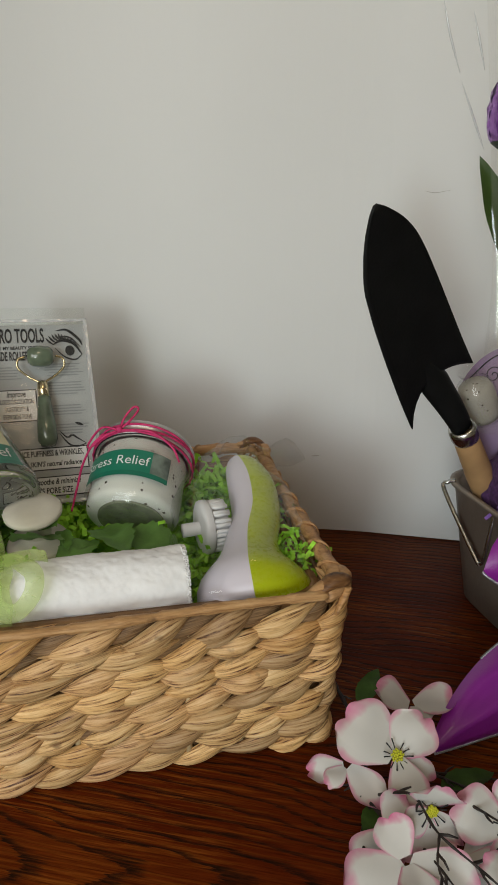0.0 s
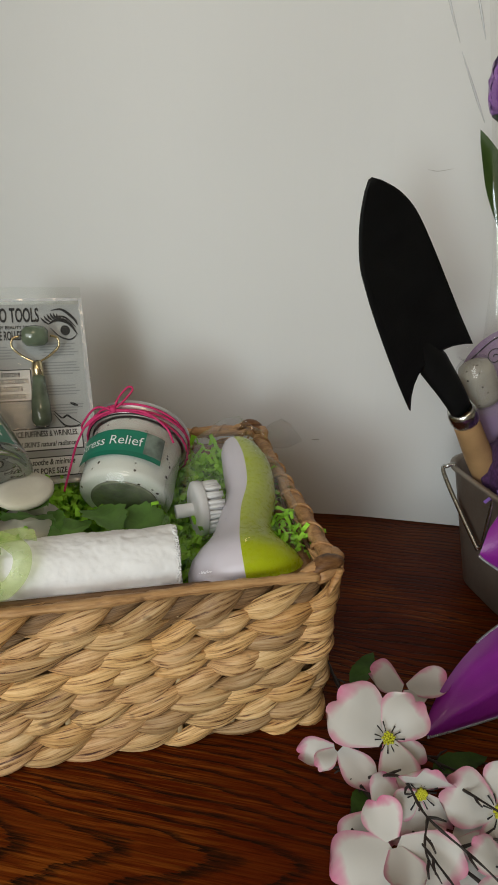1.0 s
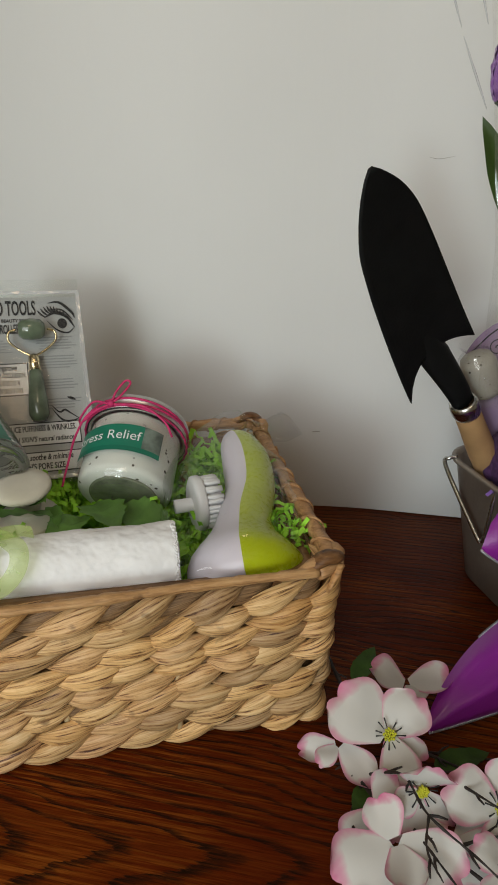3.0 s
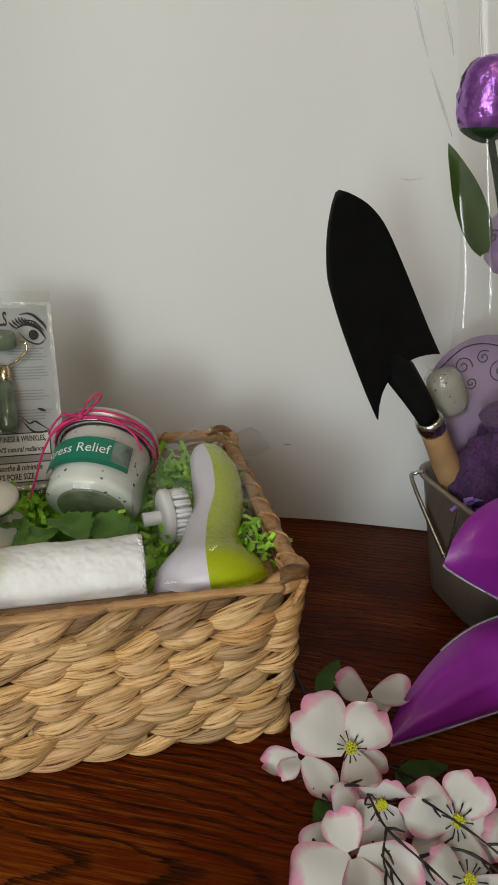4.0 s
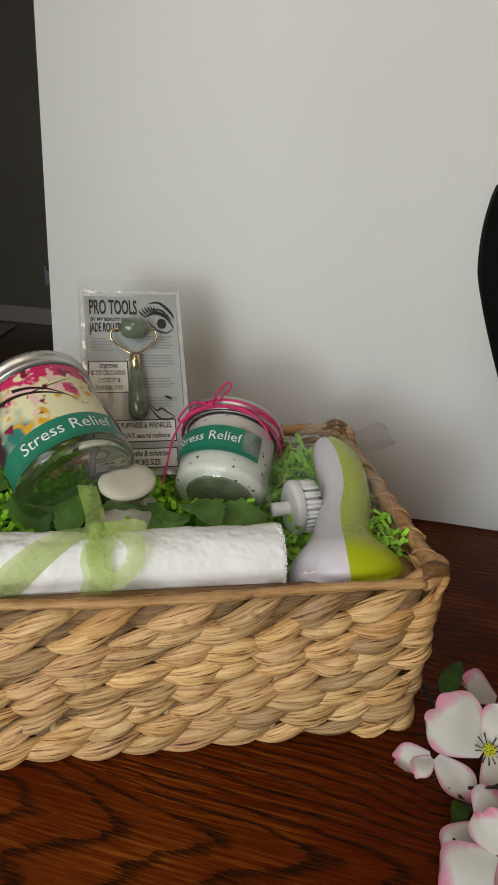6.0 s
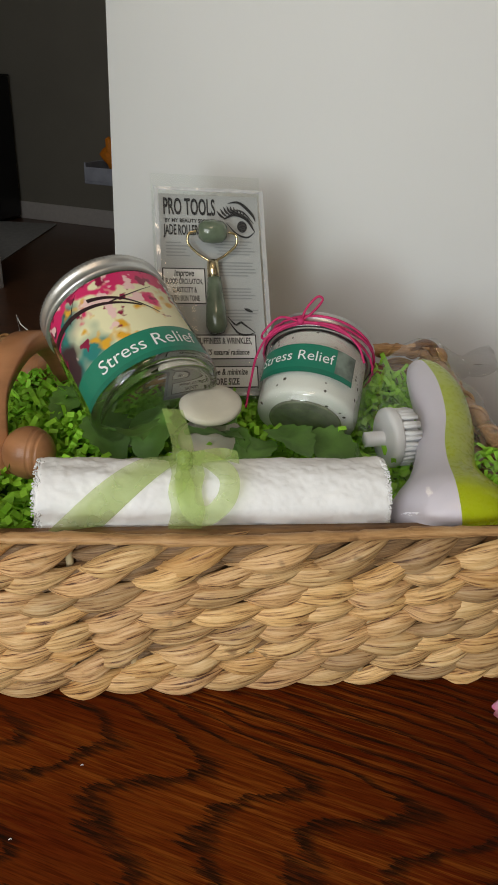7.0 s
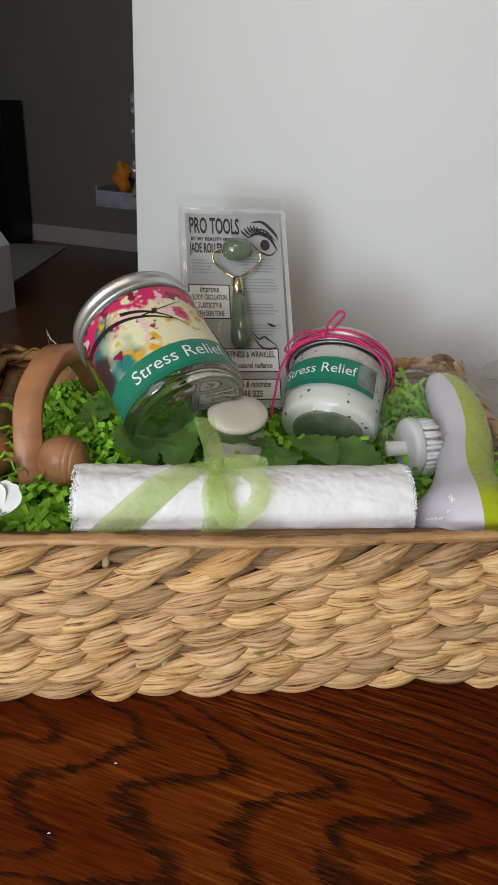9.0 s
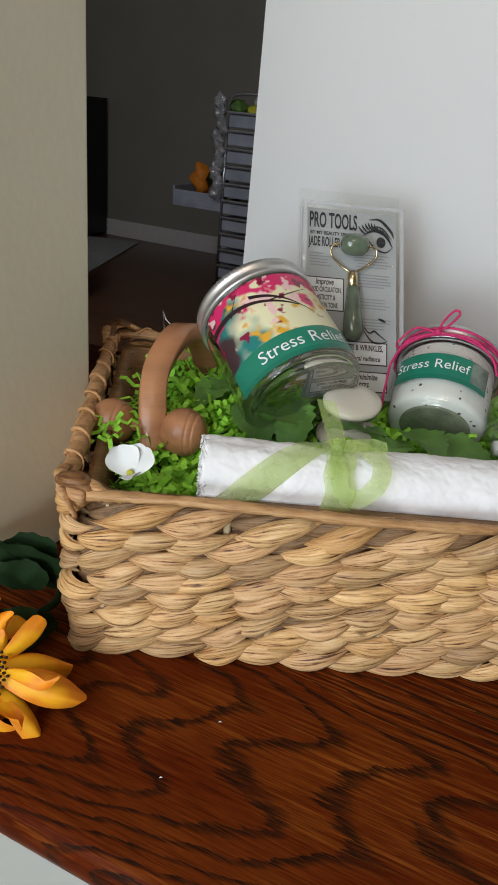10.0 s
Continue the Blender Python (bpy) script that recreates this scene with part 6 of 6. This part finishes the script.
def tulip():
    root = thing("purple_tulip", Matrix.Identity(4), "purple foil tulip with a green stem and leaf behind clear wrap", "artificial flower")
    bm = bmesh.new()
    sweep(bm, arc_points([(0.25, 0.14, 0.13), (0.225, 0.135, 0.26), (0.196, 0.128, 0.36), (0.17, 0.123, 0.425)], 8), 0.0028, 8)
    part("stem", bm, LEAF_DARK, root, "dark green stem")
    for k in range(5):
        bm = bmesh.new()
        n = 26
        rows = []
        for i in range(n + 1):
            u = i / n
            r = 0.0012 + 0.0222 * (1 - abs(2 * u - 1) ** 3.2) ** 0.5 * (1 - 0.1 * u)
            w = 70 * math.sin(math.pi * (0.3 + 0.5 * u)) ** 0.6
            row = []
            for j in range(17):
                a = radians(k * 72 + w * (j / 8 - 1)) + 0.5
                rr = r * (1 + 0.03 * (k % 2)) + 0.0016 * noise.noise((a * 5, u * 14, k)) + 0.0008 * noise.noise((a * 13, u * 30, k))
                row.append(bm.verts.new((0.166 + rr * math.cos(a), 0.122 + rr * math.sin(a), 0.42 + 0.056 * u)))
            rows.append(row)
        for a, b in zip(rows, rows[1:]):
            for j in range(16):
                bm.faces.new((a[j], a[j + 1], b[j + 1], b[j]))
        part("petal", bm, PURPLE_FOIL, root, "shiny purple foil petal")
    bm = bmesh.new()
    lathe(bm, [(0.002, -0.003), (0.008, -0.001), (0.0145, 0.0025), (0.019, 0.006), (0.017, 0.0065)], 28, Matrix.Translation((0.166, 0.122, 0.42)))
    part("calyx", bm, LEAF_DARK, root, "dark green calyx")
    shape = leaf_mesh(0.09, 0.024, 0.4, 0.15, 0.0, "tulip_leaf")
    shape.materials.append(plain("tulip_leaf_green", (0.036, 0.072, 0.011), 0.5, vary=0.2, scale=40))
    ob = new("leaf", shape)
    ob.parent, ob.matrix_basis = root, from_axes((0.181, 0.126, 0.337), (-0.0435, -0.009, 0.075), (-0.3, -1, 0))


tulip()

# patterned jar-like egg beside the tulip stem
egg = thing("lilac_egg", frame_of((0.212, 0.135, 0.318), (0.1, 0, 1), (-0.3, -1, 0)), "shiny lilac egg with dark scrollwork standing among the stems", "ornament")
bm = bmesh.new()
lathe(bm, [(0, 0), (0.012, 0.002), (0.022, 0.012), (0.026, 0.028), (0.023, 0.044), (0.014, 0.055), (0, 0.059)], 32)
part("shell", bm, plain("shiny_lilac", (0.34, 0.2, 0.42), 0.2, vary=0.15, scale=60, coat=0.4), egg)
bm = bmesh.new()
for k, (a0, z0) in enumerate(((-60, 0.03), (-30, 0.02), (-45, 0.042), (-5, 0.03))):
    pts = []
    for j in range(22):
        q = 0.006 * (1 - j / 24)
        a, z = radians(a0) + q * math.cos(j * 0.45) / 0.026, z0 + q * math.sin(j * 0.45)
        r = 0.0262 - 9 * (z - 0.028) ** 2
        pts.append((r * math.sin(a), -r * math.cos(a), z))
    sweep(bm, pts, 0.0005, 5)
part("scrollwork", bm, INK, egg, "dark drawn scrolls")


def pouch(name, m, length, width, thick, label, blunt=0.9):
    """A padded satin pouch, leaf-shaped, with a zip along both long edges."""
    root = thing(name, m, label, "pouch")
    bm = bmesh.new()
    n, k = 26, 16
    top, low = [], []
    for i in range(n + 1):
        u = i / n
        w = width * math.sin(math.pi * (0.01 + 0.98 * u)) ** blunt
        for rows, s in ((top, 1), (low, -1)):
            row = []
            for j in range(k + 1):
                t = j / k
                y = w * (t - 0.06)
                z = s * thick * (4 * t * (1 - t)) ** 0.6 * math.sin(math.pi * u) ** 0.5 + (0.011 * noise.noise((u * 9, t * 4, s)) * math.sin(math.pi * t) * math.sin(math.pi * u) + 0.0025 * math.exp(-((t - 0.62) / 0.06) ** 2) * math.sin(math.pi * u))
                row.append(bm.verts.new((u * length, y, z if s > 0 else z * 0.5)))
            rows.append(row)
    for rows, flip in ((top, False), (low, True)):
        for a, b in zip(rows, rows[1:]):
            for j in range(k):
                quad = (a[j], b[j], b[j + 1], a[j + 1])
                bm.faces.new(quad[::-1] if flip else quad)
    part("padded_shell", bm, PURPLE, root, "glossy purple satin")
    for edge in (0.0, 1.0):
        bm = bmesh.new()
        for i in range(36 if edge else 0, 140):
            u = (i + 0.5) / 140
            w = width * math.sin(math.pi * (0.01 + 0.98 * u)) ** blunt
            box(bm, u * length - 0.0005, w * (edge - 0.06) - 0.0011, -0.0008, u * length + 0.0005, w * (edge - 0.06) + 0.0011, 0.0009)
        tagged(part("zip_teeth", bm, ZIP, root, "silver zip edge"), kind="stuff")


pouch("purple_pouch", from_axes((0.0625, -0.0265, 0.011), (0.98, 0.19, 0.0), (-0.05, -0.72, 0.69)), 0.27, 0.066, 0.021, "purple satin zip pouch lying on the oak ledge", 0.72)
pouch("purple_pouch", from_axes((0.118, 0.024, 0.122), (0.9, 0.1, -0.55), (-0.1, -0.9, 0.42)), 0.17, 0.09, 0.026, "purple satin zip pouch propped against the tin tub", 0.42)

# clear cellophane round the tub's contents
CELLO = film("cellophane", (0.99, 0.99, 0.98), 0.035, 0.13, 0.1, 14.0)
wrap = thing("cellophane_wrap", Matrix.Identity(4), "clear cellophane sheet gathered up round the gift tub", "cellophane")
bm = bmesh.new()
rows = []
for i in range(31):
    u = i / 30
    z = 0.2 + 0.5 * u
    row = []
    for j in range(41):
        a = radians(205 + 130 * j / 40)
        rx = 0.14 + 0.075 * max(0, u - 0.25) + 0.004 * math.sin(j * 1.1 + 3 * u) * (0.5 + u)
        ry = 0.07 + 0.01 * math.sin(j * 0.7 + u * 5)
        row.append(bm.verts.new((0.285 + rx * math.cos(a), 0.15 + ry * math.sin(a), z)))
    rows.append(row)
for a, b in zip(rows, rows[1:]):
    for j in range(40):
        bm.faces.new((a[j], a[j + 1], b[j + 1], b[j]))
sheet = part("sheet", bm, CELLO, wrap)
# Strong white haze paints the glints on the creases.
CREASE = film("crease_glint_film", (1, 1, 1), 0.85, 0.4, 0.2, 30.0)
for pts in ([(0.0895, 0.109, 0.51), (0.097, 0.11, 0.49), (0.108, 0.112, 0.468)], [(0.116, 0.115, 0.507), (0.123, 0.116, 0.49), (0.13, 0.117, 0.472)], [(0.146, 0.119, 0.509), (0.151, 0.12, 0.485), (0.157, 0.12, 0.458)], [(0.11, 0.112, 0.463), (0.124, 0.115, 0.44), (0.136, 0.117, 0.42)]):
    bm = bmesh.new()
    sweep(bm, arc_points(pts, 6), [0.0002 + 0.0006 * math.sin(math.pi * k / 12) for k in range(13)], 6)
    part("crease", bm, CREASE, wrap, "crease whitened for its glint")

# ---- far room ----
SMOKE = plain("smoky_clear_plastic", (0.36, 0.4, 0.47), 0.18, vary=0.2, scale=8, coat=0.4)
CRUMPLE = film("crumpled_plastic", (0.9, 0.93, 0.96), 0.28, 0.35, 0.12, 60.0)
CHROME = plain("grey_metal_tube", (0.45, 0.46, 0.48), 0.3, 0.9)
TV = plain("black_cabinet", (0.006, 0.006, 0.007), 0.4, vary=0.1)
ORANGE = plain("orange_silk", (0.7, 0.22, 0.01), 0.6, vary=0.2, scale=60)
GREY_MAT = plain("grey_mat", (0.34, 0.35, 0.34), 0.9, vary=0.12, scale=40)


def drawer_cart():
    root = thing("drawer_cart", WALLS @ Matrix.Translation((-1.69, 2.45, FLOOR_Z)), "tall rolling cart of smoky clear plastic drawers against the taupe wall", "drawer cart")
    for x in (0.0, 0.34):
        for y in (0.0, 0.36):
            bm = bmesh.new()
            sweep(bm, [(x, y, 0.05), (x, y, 0.9)], 0.009, 8, up=Vector((1, 0, 0)))
            part("post", bm, CHROME, root, "grey metal post")
            bm = bmesh.new()
            lathe(bm, [(0, 0), (0.018, 0.004), (0.022, 0.02), (0.018, 0.04), (0.006, 0.05)], 14, Matrix.Translation((x, y, 0)))
            part("caster", bm, TV, root, "black caster")
    for k in range(10):
        z = 0.08 + k * 0.08
        bm = bmesh.new()
        box(bm, 0.016, -0.025, z, 0.324, 0.35, z + 0.066, 0.006)
        drawer = part("drawer", bm, SMOKE, root, "smoky clear drawer", smooth=False)
        bm = bmesh.new()
        box(bm, 0.01, -0.04, z + 0.058, 0.33, -0.024, z + 0.07, 0.003)
        part("drawer_lip", bm, CHROME, drawer, "pale drawer lip", smooth=False)
    bm = bmesh.new()
    sweep(bm, arc_points([(0, 0, 0.9), (0.03, 0, 0.94), (0.17, 0, 0.95), (0.31, 0, 0.94), (0.34, 0, 0.9)], 6), 0.008, 8)
    part("top_rail", bm, CHROME, root)
    bm = bmesh.new()
    box(bm, -0.3, 0.02, 0.4, -0.012, 0.25, 0.412, 0.002), box(bm, -0.3, 0.02, 0.412, -0.29, 0.25, 0.5, 0.002), box(bm, -0.29, 0.02, 0.412, -0.012, 0.03, 0.48, 0.002)
    part("side_tray", bm, SMOKE, root, "clear side tray", smooth=False)
    for k in range(9):
        bm = bmesh.new()
        blob(bm, (-0.036 + 0.012 * math.sin(k * 2.3), -0.01, 0.5 + 0.05 * k), (0.032, 0.025, 0.034), 0.9, 60, 20)
        part("bag_fold", bm, CRUMPLE, root, "crumpled clear bag")
    return root


drawer_cart()
bits = thing("orange_flower", WALLS @ Matrix.Translation((-1.895, 2.6, FLOOR_Z + 0.415)) @ Matrix.Scale(1.2, 4), "orange artificial flower with dark leaves in the side tray", "artificial flower")
bm = bmesh.new()
blob(bm, (0, 0, 0.1), (0.045, 0.04, 0.06), 0.5, 30, 20)
part("bloom", bm, ORANGE, bits)
bm = bmesh.new()
blob(bm, (0.08, 0, 0.1), (0.045, 0.04, 0.04), 0.6, 30, 16)
blob(bm, (0.13, 0, 0.06), (0.06, 0.04, 0.025), 0.6, 30, 16)
part("dark_leaves", bm, LEAF_DARK, bits, "dark leaves")
for name, x, z, size, mat, label in (("white_bloom", 0.17, 0.93, (0.05, 0.04, 0.04), PALE_PETAL, "white silk bloom on top of the drawer cart"), ("yellow_bloom", 0.13, 0.87, (0.045, 0.04, 0.03), STAMEN, "yellow silk bloom on top of the drawer cart"), ("pink_bloom", 0.23, 0.87, (0.04, 0.04, 0.03), PETAL_PINK, "pink silk bloom on top of the drawer cart"), ("green_sprig", 0.03, 0.885, (0.05, 0.04, 0.035), LEAF, "dark green silk sprig on top of the drawer cart")):
    t = thing(name, WALLS @ Matrix.Translation((-1.69 + x, 2.5, FLOOR_Z + z)), label, "artificial flower")
    bm = bmesh.new()
    blob(bm, (0, 0, 0), size, 0.6, 40, 18)
    part("bloom", bm, mat, t)

t = thing("black_cabinet", WALLS @ Matrix.Translation((-3.55, 3.13, FLOOR_Z)), "tall black cabinet standing by the taupe wall", "cabinet")
bm = bmesh.new()
box(bm, 0, 0, 0.02, 0.52, 0.22, 0.86, 0.008)
body = part("body", bm, TV, t, smooth=False)
bm = bmesh.new()
box(bm, -0.005, -0.008, 0.861, 0.525, 0.22, 0.873, 0.003)
part("top", bm, TV, t, smooth=False)
t = thing("tilted_panel", WALLS @ Matrix.Translation((-3.41, 3.18, 0.365)) @ pose(0, 0, 0, -12, 24, 0), "grey framed panel leaning on the black cabinet", "frame")
bm = bmesh.new()
box(bm, -0.07, 0, 0, 0.07, 0.02, 0.26, 0.004)
part("panel", bm, GREY_WALL, t, smooth=False)
bm = bmesh.new()
box(bm, 0.07, -0.006, 0, 0.085, 0.024, 0.27, 0.004)
part("side_frame", bm, CHROME, t, smooth=False)

t = thing("gabled_bin", WALLS @ Matrix.Translation((-2.37, 1.45, FLOOR_Z)), "white plastic bin with a sloping roof on the dark floor", "bin")
bm = bmesh.new()
prof = [(-0.2, 0.0), (0.3, 0.0), (0.3, 0.29), (0.27, 0.33), (0.12, 0.46), (-0.2, 0.46)]
for inset, y, name, mat in ((0.0, 0.0, "shell", WHITE_TRIM), (0.035, -0.006, "front_panel", PALE_FLOOR)):
    bm = bmesh.new()
    cx, cz = 0.05, 0.22
    ring = [(cx + (x - cx) * (1 - inset * 4), cz + (z - cz) * (1 - inset * 4)) for x, z in prof]
    a = [bm.verts.new((x, y, z)) for x, z in ring]
    b = [bm.verts.new((x, y + (0.4 if not inset else 0.004), z)) for x, z in ring]
    bm.faces.new(a), bm.faces.new(b[::-1])
    for k in range(len(a)):
        j = (k + 1) % len(a)
        bm.faces.new((a[k], b[k], b[j], a[j]))
    part(name, bm, mat, t, smooth=False)

t = thing("floor_mat", WALLS @ Matrix.Translation((-2.72, 3.3, FLOOR_Z)) @ Matrix.Rotation(radians(18), 4, "Z"), "pale grey mat lying on the dark floor", "mat")
bm = bmesh.new()
box(bm, -0.62, -1.5, 0.001, 0.0, -0.02, 0.008, 0.002)
part("mat_sheet", bm, GREY_MAT, t, smooth=False)
